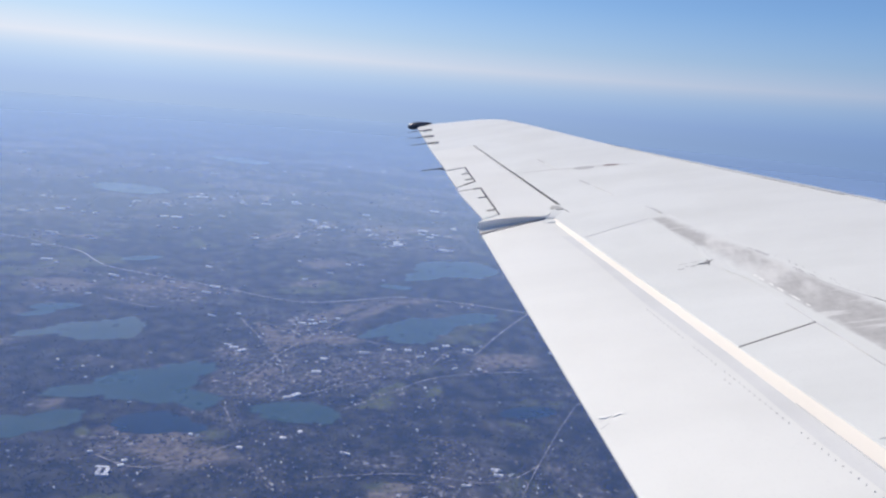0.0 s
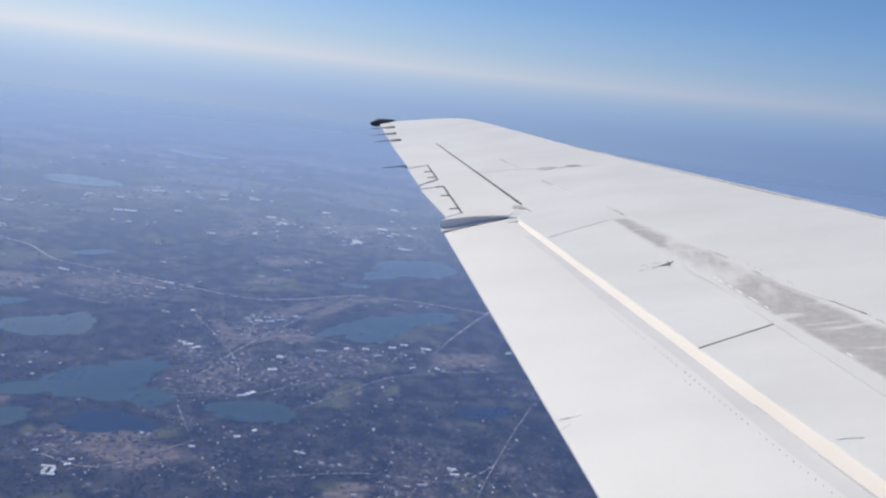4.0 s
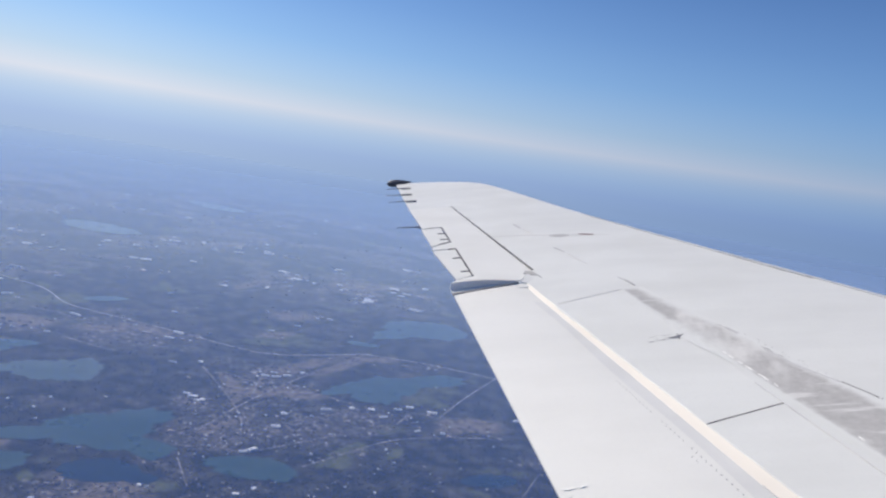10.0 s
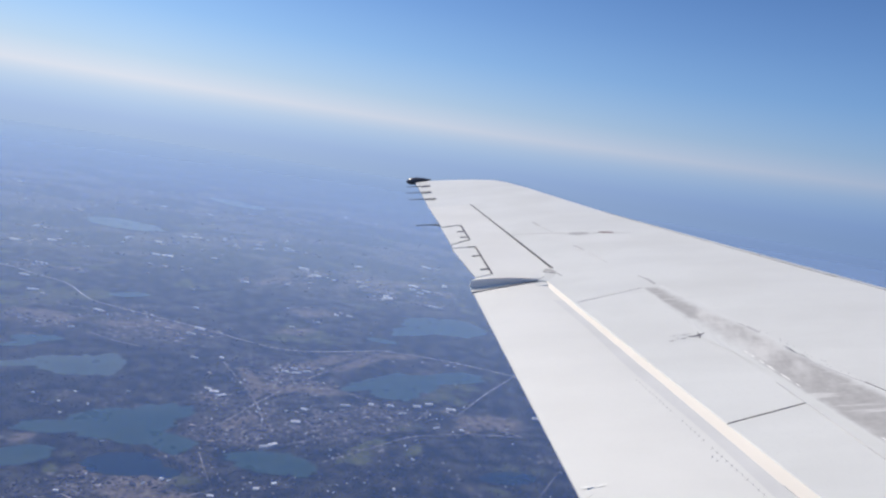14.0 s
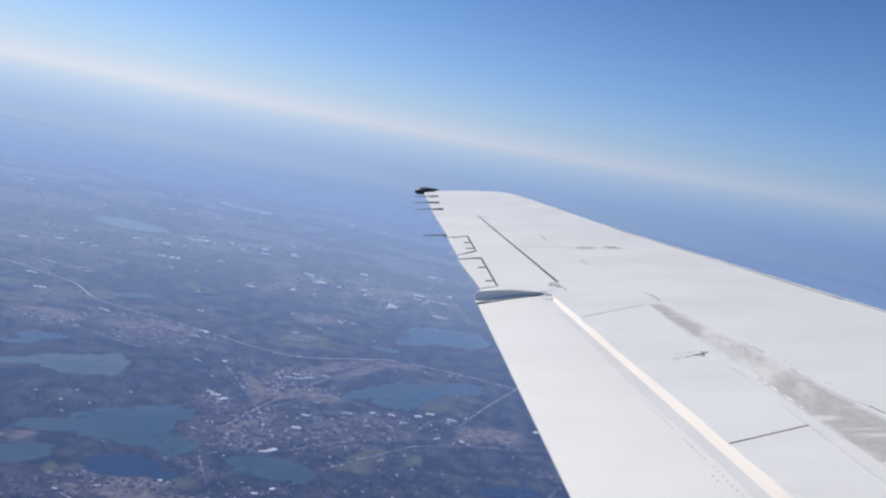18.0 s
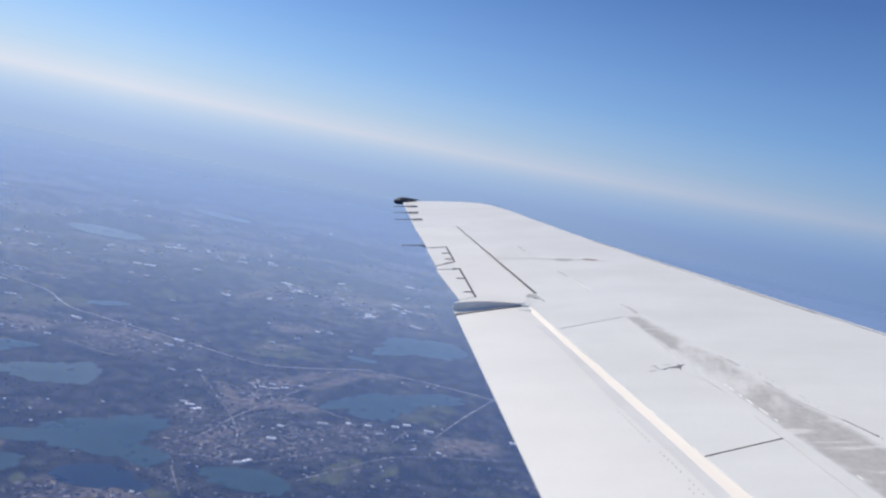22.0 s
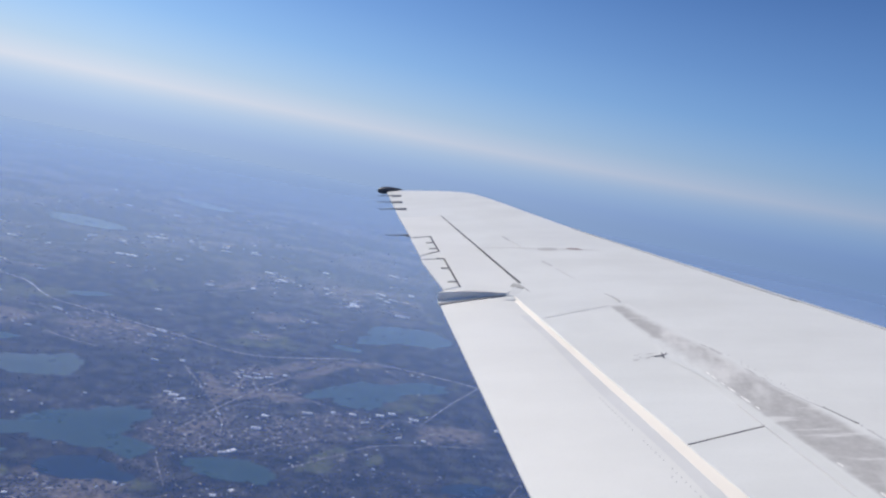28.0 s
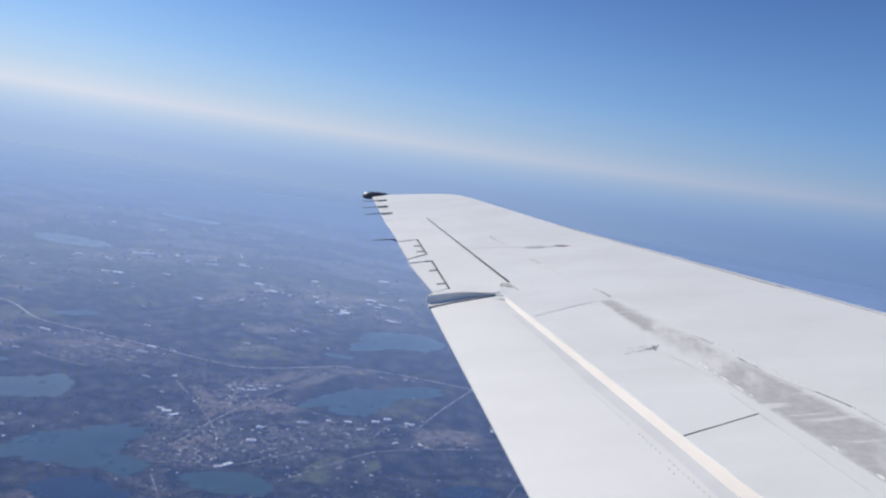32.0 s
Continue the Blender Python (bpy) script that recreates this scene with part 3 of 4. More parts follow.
# suburbs: middle, half length, half width, turn, how densely built
TOWNS = [
    (-255, 484, 42.7, 26.1, 9, 0.9), (-225, 492, 23, 17.6, 147, 1), (-323, 456, 23.3, 14.2, 167, 0.9), (-353, 508, 29, 22.7, 132, 0.4), (-436, 599, 30.4, 26.6, 126, 0.5), (-157, 424, 35.3, 19.4, 121, 0.65), (-139, 453, 22.5, 15.5, 74, 0.72), (-116, 431, 33.1, 9.6, 74, 0.5), (-128, 377, 27.6, 26.3, 54, 0.58), (-131, 347, 23.6, 18.7, 56, 0.65), (-99, 378, 33.9, 25.7, 30, 0.65), (-72, 397, 30, 22.8, 39, 0.58), (-34, 408, 23.3, 17.5, 26, 0.5), (-77, 349, 24, 11.8, 38, 0.36), (-52, 365, 25.8, 11, 38, 0.29),
]
TOWNS += [
    (-130, 323, 12.5, 10.9, 72, 0.5), (-163, 382, 11.8, 8.8, 98, 0.65), (-151, 335, 9, 4.8, 114, 0.58), (-177, 617, 39, 22.7, 53, 0.6), (-172, 547, 23.4, 12.8, 45, 0.3), (-137, 585, 30.7, 12.1, 41, 0.3), (-242, 743, 54, 38.1, 85, 0.6), (-184, 807, 74.7, 49.2, 72, 0.6), (-108, 747, 50.1, 39.3, 43, 0.7), (-143, 740, 28.9, 19.2, 64, 0.8), (-97, 886, 50, 28.7, 69, 0.5), (-399, 885, 63.4, 35.5, 77, 0.8), (-362, 1029, 66.4, 32.9, 86, 0.5), (-273, 696, 28.8, 14.6, 95, 0.5), (-331, 1464, 76.8, 31, 91, 0.4),
]
TOWNS += [
    (-886, 1150, 86.1, 32.5, 123, 0.6), (-683, 1119, 66.6, 21.5, 110, 0.5), (-528, 720, 50.9, 36.3, 89, 0.5), (-454, 709, 36, 23.9, 71, 0.4), (-779, 1358, 100, 64.4, 179, 0.3), (-477, 1278, 63.9, 52.3, 59, 0.3), (-639, 934, 49.6, 33, 108, 0.3), (-142, 268, 23.5, 9.6, 22, 0.5), (-172, 252, 13.5, 11.3, 146, 0.4), (-225, 334, 20.3, 11.2, 39, 0.2), (-95, 294, 14.5, 6.2, 32, 0.5), (-58, 319, 21.8, 7.7, 33, 0.35), (-20, 353, 28.5, 10.9, 35, 0.3), (-108, 512, 25.4, 10.1, 29, 0.36), (-68, 523, 30.2, 12.8, 26, 0.29),
]
TOWNS += [
    (-234, 262, 34.7, 22.4, 141, 0.4), (-298, 340, 27.9, 19.6, 133, 0.4), (-354, 409, 26.6, 20.3, 121, 0.5), (-444, 815, 40.7, 19.2, 56, 0.9), (-435, 910, 55.8, 22.1, 57, 0.9), (-377, 940, 56.6, 23.4, 50, 0.8), (-234, 794, 39.6, 20.2, 38, 0.9), (-163, 772, 39.1, 18.2, 36, 0.9), (-100, 815, 33.4, 20.2, 30, 0.9), (-407, 606, 27.2, 12.5, 36, 0.8), (-557, 787, 40.8, 17.1, 39, 0.7), (-572, 1143, 61.5, 31.8, 31, 0.6), (-281, 939, 47.6, 18.3, 40, 0.5), (-358, 696, 27.3, 11.9, 40, 0.5), (-150, 263, 25, 14.1, 8, 0.6),
]
TOWNS += [
    (-126, 258, 24.6, 10.7, 12, 0.5), (-80, 265, 32.5, 18.1, 13, 0.5), (-18, 276, 30.8, 22.7, 24, 0.55), (-44, 248, 25, 11.7, 14, 0.6), (17, 285, 25.4, 18.3, 72, 0.5), (-95, 236, 28.9, 11.2, 12, 0.45), (28, 260, 23.1, 11.8, 19, 0.5), (-114, 213, 34.8, 9.7, 11, 0.5), (-32, 225, 57.6, 9.8, 12, 0.5),
]
# bare ground and meadows
SOILS = [
    (-451, 833, 21.3, 11.7, 61), (-445, 923, 21.7, 11, 63), (-377, 959, 28.7, 14.2, 54), (-236, 801, 20, 10.2, 39), (-145, 779, 22.5, 9.2, 35), (-88, 822, 17.6, 10.2, 29), (-410, 610, 15.5, 7.6, 37), (-141, 411, 26.6, 4, 88), (-104, 499, 34.4, 5.6, 71), (-114, 426, 17.1, 7.3, 15), (-157, 424, 24.2, 4.7, 121), (-87, 531, 26.6, 7.4, 28), (-134, 355, 18.9, 3.5, 68), (-325, 470, 24, 9.6, 4), (-251, 500, 25.8, 7.1, 0),
]
SOILS += [
    (-7, 429, 23.7, 12.5, 20), (-18, 414, 12, 7.1, 58), (-208, 290, 6.3, 4.5, 78), (-324, 463, 18, 7.3, 175), (-160, 382, 7, 4.3, 46), (-272, 483, 14.9, 9.1, 28), (-177, 617, 23.2, 12, 43), (-169, 551, 20.3, 7.5, 51), (-254, 724, 39.9, 8.8, 85), (-147, 265, 5.2, 4.8, 17), (-108, 335, 6.4, 2, 67), (-128, 422, 20.1, 5.4, 65), (-149, 826, 58.8, 19.6, 40), (-151, 416, 14.6, 6.6, 108), (-126, 488, 34.5, 7.3, 66),
]
SOILS += [
    (-44, 256, 8.6, 6.6, 16), (-27, 247, 4.6, 3.1, 16), (-68, 234, 2.7, 2.2, 5), (-47, 239, 6.8, 3.3, 13), (-137, 262, 16.9, 6.4, 169), (-163, 278, 12.4, 5.5, 28), (-125, 266, 18.3, 7, 178), (-143, 274, 11.6, 8.2, 43), (-41, 264, 8.8, 4.4, 12),
]
MEADOWS = [
    (-66, 352, 17.7, 5.4, 71), (-42, 365, 8.3, 3.3, 77), (-337, 542, 19.3, 12.8, 100), (-68, 338, 8.7, 3.7, 35), (-179, 269, 4.8, 2.9, 129), (-132, 282, 13.5, 4.7, 31), (-356, 519, 24.9, 17.5, 97), (-138, 222, 12.6, 6.2, 7), (-47, 262, 6.6, 3.4, 14),
]
# roads: their course and half width
ROADS = [
    ([(-535, 578), (-452, 583), (-409, 571), (-371, 559), (-331, 528), (-298, 519), (-256, 512), (-217, 504), (-180, 496), (-160, 495), (-138, 506), (-98, 540)], 0.62),
    ([(-98, 540), (-61, 545), (-28, 544), (1, 540), (24, 531)], 0.58),
    ([(-94, 546), (-104, 512), (-116, 476), (-127, 435), (-136, 388), (-140, 354), (-147, 337)], 0.42),
    ([(-27, 431), (-15, 479), (2, 536), (19, 598)], 0.5),
    ([(-280, 449), (-260, 443), (-239, 441)], 0.45),
]
ROADS += [
    ([(-341, 501), (-318, 499), (-299, 494)], 0.45),
    ([(-347, 457), (-328, 457), (-306, 454)], 0.5),
    ([(-182, 443), (-154, 409), (-136, 384), (-126, 367), (-120, 350)], 0.35),
    ([(-164, 436), (-143, 433), (-120, 432), (-97, 431), (-79, 426)], 0.38),
    ([(-49, 407), (-41, 433), (-21, 426), (13, 416)], 0.4),
    ([(-81, 328), (-61, 361), (-45, 384), (-17, 403), (13, 416)], 0.33),
]
ROADS += [
    ([(-142, 323), (-124, 331), (-109, 333), (-87, 360), (-73, 377)], 0.3),
    ([(-135, 312), (-127, 300), (-119, 288)], 0.25),
    ([(-257, 659), (-240, 703), (-240, 755), (-231, 784)], 0.5),
    ([(-147, 477), (-143, 443), (-135, 404)], 0.28),
    ([(-105, 378), (-86, 402), (-66, 431)], 0.28),
]
ROADS += [
    ([(33, 376), (23, 340), (13, 299), (7, 270), (5, 243)], 0.2),
    ([(-163, 253), (-138, 250), (-114, 281)], 0.3),
    ([(-76, 261), (-41, 275), (-4, 279), (13, 299)], 0.25),
]

LAKE_ROWS = np.array(LAKES + [b for bays in BAYS.values() for b in bays], float)


def inside(xy, cx, cy, a, b, turn):
    """Nought at the middle of an ellipse, one on its line."""
    c, s = math.cos(radians(turn)), math.sin(radians(turn))
    dx, dy = xy[:, 0] - cx, xy[:, 1] - cy
    return np.hypot((c * dx + s * dy) / a, (c * dy - s * dx) / b)


def soft(rows, xy, edge=0.55, strength=1.0):
    """How far places lie in any of some ellipses, with a soft rim."""
    share = np.zeros(len(xy))
    for row in rows:
        d = inside(xy, *row[:5])
        share = np.maximum(share, (row[5] if len(row) > 5 else strength) * np.clip((1 + edge - d) / edge / 1.6, 0, 1))
    return share


def stray_building(xy):
    """Hamlets and strips of buildings outside the suburbs, denser towards the far towns."""
    reach_out = np.clip((np.hypot(xy[:, 0] - CENTRE.x, xy[:, 1] - CENTRE.y) - 480) / 800, 0, 1)
    wide = np.clip((fractal(xy, 0.0085, 6, 31) - 0.545) * 16, 0, 1) * (0.10 + 0.85 * reach_out)
    strips = np.clip((fractal(xy * np.array([0.6, 1.0]), 0.02, 5, 87) - 0.58) * 14, 0, 1) * (0.22 + 0.65 * reach_out)
    small = np.clip((fractal(xy, 0.045, 4, 47) - 0.55) * 8, 0, 1) * 0.42 * (1 - reach_out)
    return np.maximum(np.maximum(wide, strips), small)


def ground_sheet():
    """One sheet from below the eye to the rim, finer where the camera looks, which carries its land cover."""
    fine = np.arange(44.0, 146.0, 0.2)
    turn = np.radians(np.concatenate([fine, np.arange(146.0, 404.0, 3.0)]))
    far = np.concatenate([[20, 60, 100, 140, 170], 190 * np.exp(np.arange(0, math.log(RIM / 190), 0.0115)), [RIM]])
    r, u = np.meshgrid(far, turn, indexing="ij")
    xy = np.stack([CENTRE.x + r * np.cos(u), CENTRE.y + r * np.sin(u)], -1).reshape(-1, 2)
    rows, cols = len(far), len(turn)
    verts = np.concatenate([xy, np.full((len(xy), 1), GROUND)], 1)
    k = np.arange(rows - 1)[:, None] * cols
    j = np.arange(cols)[None]
    quads = np.stack([k + j, k + cols + j, k + cols + (j + 1) % cols, k + (j + 1) % cols], -1).reshape(-1, 4)
    me = bpy.data.meshes.new("ground")
    me.from_pydata(verts.tolist(), [], quads.tolist() + [list(range(cols))])
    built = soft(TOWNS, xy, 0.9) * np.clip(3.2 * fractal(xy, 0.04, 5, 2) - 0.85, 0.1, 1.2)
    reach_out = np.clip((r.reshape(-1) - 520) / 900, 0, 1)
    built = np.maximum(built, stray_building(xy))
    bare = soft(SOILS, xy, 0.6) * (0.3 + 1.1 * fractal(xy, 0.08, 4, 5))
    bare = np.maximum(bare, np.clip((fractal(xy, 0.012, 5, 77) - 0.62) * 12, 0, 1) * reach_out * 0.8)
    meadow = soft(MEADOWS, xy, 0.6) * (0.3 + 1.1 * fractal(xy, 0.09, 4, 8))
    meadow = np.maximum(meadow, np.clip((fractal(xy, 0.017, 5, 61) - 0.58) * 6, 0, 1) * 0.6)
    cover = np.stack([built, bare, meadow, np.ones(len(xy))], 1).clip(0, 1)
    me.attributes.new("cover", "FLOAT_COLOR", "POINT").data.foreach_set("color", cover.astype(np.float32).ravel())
    me.materials.append(land_material())
    return new("ground", me)


def land_material():
    m = material("wooded_suburban_land", rough=0.92, spec=0.08)
    n = Nodes(m)
    at = n.add("NewGeometry").outputs["Position"]
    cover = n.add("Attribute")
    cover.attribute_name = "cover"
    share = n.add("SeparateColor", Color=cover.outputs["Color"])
    fine = n.noise(at, 0.40, 5, 0.7)
    mid = n.noise(at, 0.075, 6, 0.68)
    # woods of bare and evergreen trees
    wood = n.mix(n.ramp(fine, (0.36, 0.0), (0.66, 1.0)), (0.008, 0.012, 0.013), (0.022, 0.025, 0.022))
    wood = n.mix(n.ramp(mid, (0.44, 0.0), (0.62, 0.95)), wood, (0.070, 0.069, 0.058))
    # yards, streets, roofs and trees of a suburb
    wander = n.add("VectorMath", Vector=n.add("TexNoise", Vector=at, Scale=0.30, Detail=3.0).outputs["Color"])
    wander.operation = "SCALE"
    n.put(3.0, wander.inputs["Scale"])
    bent = n.add("VectorMath", Vector=at)
    n.put(wander.outputs[0], bent.inputs[1])
    cells = n.add("TexVoronoi", Vector=n.add("Mapping", Vector=bent.outputs[0], Rotation=(0, 0, 0.4), Scale=(0.55, 0.34, 1.0)).outputs[0], Scale=1.0)
    pick = n.add("SeparateColor", Color=cells.outputs["Color"])
    yards = n.ramp(pick.outputs[0], (0.0, (0.030, 0.030, 0.027)), (0.30, (0.060, 0.052, 0.048)), (0.58, (0.128, 0.118, 0.113)), (0.82, (0.22, 0.20, 0.195)), (0.95, (0.40, 0.375, 0.37)), (1.0, (0.62, 0.60, 0.60)))
    broad = n.add("TexVoronoi", Vector=n.add("Mapping", Vector=bent.outputs[0], Rotation=(0, 0, 0.9), Scale=(0.12, 0.075, 1.0)).outputs[0], Scale=1.0)
    yards = n.mix(n.math("MULTIPLY", n.add("SeparateColor", Color=broad.outputs["Color"]).outputs[1], 0.55), yards, (0.105, 0.09, 0.085))
    yards = n.mix(n.ramp(n.noise(at, 0.55, 4, 0.7), (0.46, 0.0), (0.62, 0.8)), yards, (0.040, 0.042, 0.034))
    soil = n.mix(n.ramp(n.noise(at, 0.26, 6, 0.75), (0.40, 0.0), (0.60, 1.0)), (0.29, 0.245, 0.205), (0.085, 0.076, 0.065))
    grass = n.mix(n.ramp(n.noise(at, 0.2, 5, 0.7), (0.40, 0.0), (0.62, 1.0)), (0.12, 0.125, 0.06), (0.055, 0.065, 0.036))

    def ragged(amount, noisy, low, high):
        return n.ramp(n.math("ADD", amount, n.math("MULTIPLY_ADD", noisy, 1.3, -0.65)), (low, 0.0), (high, 1.0))

    patches = n.noise(at, 0.07, 6, 0.70)
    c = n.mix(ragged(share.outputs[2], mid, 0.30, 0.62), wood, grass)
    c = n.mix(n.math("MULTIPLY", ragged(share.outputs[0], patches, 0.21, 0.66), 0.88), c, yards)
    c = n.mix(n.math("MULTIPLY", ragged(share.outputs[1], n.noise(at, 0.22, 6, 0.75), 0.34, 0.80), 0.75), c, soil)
    n.set(Base_Color=c)
    n.bump(fine, 0.6, 0.8)
    return m


tagged(ground_sheet(), "flat wooded land with suburbs, seen from the air", "ground", kind="structure")


def water(name, deep, silty):
    m = material(name, deep, 0.30, spec=0.2)
    n = Nodes(m)
    at = n.add("NewGeometry").outputs["Position"]
    c = n.mix(n.ramp(n.noise(at, 0.045, 5, 0.6), (0.35, 0.0), (0.65, 1.0)), deep, silty)
    n.set(Base_Color=c, Roughness=n.math("MULTIPLY_ADD", n.noise(at, 0.06, 4), 0.25, 0.18))
    n.bump(n.noise(at, 1.5, 3), 0.25, 0.25)
    return m


WATER = water("lake_water", (0.022, 0.052, 0.040), (0.040, 0.070, 0.055))
PALE_WATER = water("pale_lake_water", (0.055, 0.080, 0.055), (0.082, 0.105, 0.075))
CLEAR = water("clear_lake_water", (0.004, 0.014, 0.024), (0.008, 0.022, 0.030))


def reach(px, py, ux, uy, cx, cy, a, b, turn):
    """How far a ray from (px, py) goes until it leaves an ellipse for the last time."""
    c, s = math.cos(radians(turn)), math.sin(radians(turn))
    ox, oy = px - cx, py - cy
    x, y, dx, dy = (c * ox + s * oy) / a, (c * oy - s * ox) / b, (c * ux + s * uy) / a, (c * uy - s * ux) / b
    q, h, k = dx * dx + dy * dy, x * dx + y * dy, x * x + y * y - 1
    d = h * h - q * k
    return (-h + math.sqrt(d)) / q if d > 0 else 0.0


def outline(cx, cy, a, b, turn, wob, seed, bays=(), count=260):
    """A closed, uneven shore round an ellipse and its bays."""
    rng = random.Random(seed)
    waves = [(k, rng.uniform(0, math.tau), rng.uniform(0.3, 1.0) / k ** 0.62) for k in range(2, 44)]
    pts = []
    for i in range(count):
        u = i * math.tau / count
        r = max(reach(cx, cy, math.cos(u), math.sin(u), *e) for e in ((cx, cy, a, b, turn), *bays))
        r *= 1 + wob * sum(h * math.sin(k * u + p) for k, p, h in waves)
        pts.append((cx + r * math.cos(u), cy + r * math.sin(u)))
    return pts


def patch(name, pts, z, mat, thick=0.25):
    bm = bmesh.new()
    top = [bm.verts.new((x, y, GROUND + z)) for x, y in pts]
    low = [bm.verts.new((x, y, GROUND + z - thick)) for x, y in pts]
    bm.faces.new(top)
    for k in range(len(pts)):
        j = (k + 1) % len(pts)
        bm.faces.new((top[k], low[k], low[j], top[j]))
    return part(name, bm, mat, None)


for k, row in enumerate(LAKES):
    kind = PALE_WATER if k in (0, 8) else CLEAR if k in (4, 10) else WATER
    label = "pale lake between wooded shores" if kind is PALE_WATER else "dark blue lake between wooded shores" if kind is CLEAR else "calm blue-green lake between wooded shores"
    tagged(patch("lake", outline(*row, 0.085 if k != 13 else 0.012, seed=k, bays=BAYS.get(k, ())), 0.10, kind), label, "lake", "lakes", "structure")


# roads
def road_material(name, pale, dull, broken):
    m = material(name, pale, 0.9, spec=0.15)
    n = Nodes(m)
    at = n.add("NewGeometry").outputs["Position"]
    c = n.mix(n.ramp(n.noise(at, 0.12, 5, 0.7), (0.38, 0.0), (0.62, 1.0)), pale, dull)
    n.set(Base_Color=n.mix(n.ramp(n.noise(at, 0.30, 5, 0.75), (0.45, 0.0), (0.57, broken)), c, (0.06, 0.06, 0.052)))
    return m


ROAD = road_material("pale_road", (0.52, 0.475, 0.46), (0.27, 0.24, 0.23), 0.85)
HIGHWAY = road_material("pale_concrete_road", (0.60, 0.56, 0.55), (0.38, 0.35, 0.345), 0.35)


def smooth_line(points, steps_each=8):
    out = []
    for k in range(len(points) - 1):
        p = [Vector(points[min(max(j, 0), len(points) - 1)]) for j in (k - 1, k, k + 1, k + 2)]
        for s in range(steps_each):
            u = s / steps_each
            out.append(0.5 * ((2 * p[1]) + (p[2] - p[0]) * u + (2 * p[0] - 5 * p[1] + 4 * p[2] - p[3]) * u * u + (3 * p[1] - p[0] - 3 * p[2] + p[3]) * u ** 3))
    return out + [Vector(points[-1])]


for k, (pts, half) in enumerate(ROADS):
    tagged(part("road", ribbon(smooth_line(pts), half, GROUND + 0.12 + 0.004 * k), HIGHWAY if half > 0.55 else ROAD, None), "pale road through woods and suburbs", "road", "roads", "structure")
ROAD_PTS = np.array([(p.x, p.y, half) for pts, half in ROADS for p in smooth_line(pts, 24)])


def sheet(name, radius, z, mat, rings=24, sides=96):
    """A level round sheet."""
    bm = bmesh.new()
    mid = bm.verts.new((CENTRE.x, CENTRE.y, z))
    last = None
    for k in range(1, rings + 1):
        r = radius * (k / rings) ** 2.2
        ring = [bm.verts.new((CENTRE.x + r * math.cos(a * math.tau / sides), CENTRE.y + r * math.sin(a * math.tau / sides), z)) for a in range(sides)]
        for a in range(sides):
            b = (a + 1) % sides
            if last:
                bm.faces.new((last[a], ring[a], ring[b], last[b]))
            else:
                bm.faces.new((mid, ring[a], ring[b]))
        last = ring
    return part(name, bm, mat, None)


# added sheets that imitate haze over the land, in four thin layers: painted faint close by, thick far off, and glowing
# to be one with the far haze at its rim
LAYERS = 4
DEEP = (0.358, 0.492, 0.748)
# dims the painted haze on the side away from the sun
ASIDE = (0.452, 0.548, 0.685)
HAZE = bpy.data.materials.new("painted_blue_haze")
HAZE.use_nodes = True
n = Nodes(HAZE)
n.tree.nodes.remove(n.bsdf)
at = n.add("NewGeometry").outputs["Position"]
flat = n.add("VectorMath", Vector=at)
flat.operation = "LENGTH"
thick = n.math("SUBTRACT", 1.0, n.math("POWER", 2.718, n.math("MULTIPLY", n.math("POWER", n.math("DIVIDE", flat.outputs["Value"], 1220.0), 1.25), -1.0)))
# the sun's side gets a paler haze tint, scattered light put into the colour
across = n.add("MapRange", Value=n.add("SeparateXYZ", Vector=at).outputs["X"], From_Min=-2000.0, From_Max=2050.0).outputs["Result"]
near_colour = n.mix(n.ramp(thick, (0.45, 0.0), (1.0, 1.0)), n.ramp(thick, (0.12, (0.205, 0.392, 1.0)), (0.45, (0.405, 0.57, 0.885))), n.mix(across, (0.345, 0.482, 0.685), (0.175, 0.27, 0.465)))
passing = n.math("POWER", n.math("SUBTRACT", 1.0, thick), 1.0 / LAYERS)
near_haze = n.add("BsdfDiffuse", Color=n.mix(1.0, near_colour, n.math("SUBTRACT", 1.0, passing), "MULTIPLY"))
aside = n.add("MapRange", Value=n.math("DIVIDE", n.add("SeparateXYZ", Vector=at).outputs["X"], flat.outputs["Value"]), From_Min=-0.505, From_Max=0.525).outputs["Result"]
# emission stands in for light scattered by distant air
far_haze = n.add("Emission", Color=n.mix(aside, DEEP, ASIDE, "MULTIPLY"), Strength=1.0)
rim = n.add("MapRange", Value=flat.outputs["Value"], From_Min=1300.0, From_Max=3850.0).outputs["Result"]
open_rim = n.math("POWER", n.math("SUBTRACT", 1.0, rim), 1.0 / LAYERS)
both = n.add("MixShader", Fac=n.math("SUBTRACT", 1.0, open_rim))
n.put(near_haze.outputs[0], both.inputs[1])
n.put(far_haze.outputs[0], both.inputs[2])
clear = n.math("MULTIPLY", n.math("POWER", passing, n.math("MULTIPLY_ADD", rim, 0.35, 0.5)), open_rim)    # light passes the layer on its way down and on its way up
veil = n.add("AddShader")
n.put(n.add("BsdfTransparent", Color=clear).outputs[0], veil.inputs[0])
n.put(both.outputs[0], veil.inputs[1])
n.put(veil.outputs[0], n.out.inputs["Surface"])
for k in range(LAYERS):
    tagged(sheet("haze_layer", RIM, GROUND + 12.0 + 2.0 * k, HAZE), "added sheet painted as thin blue haze over the land", "haze", "haze layers", "structure")


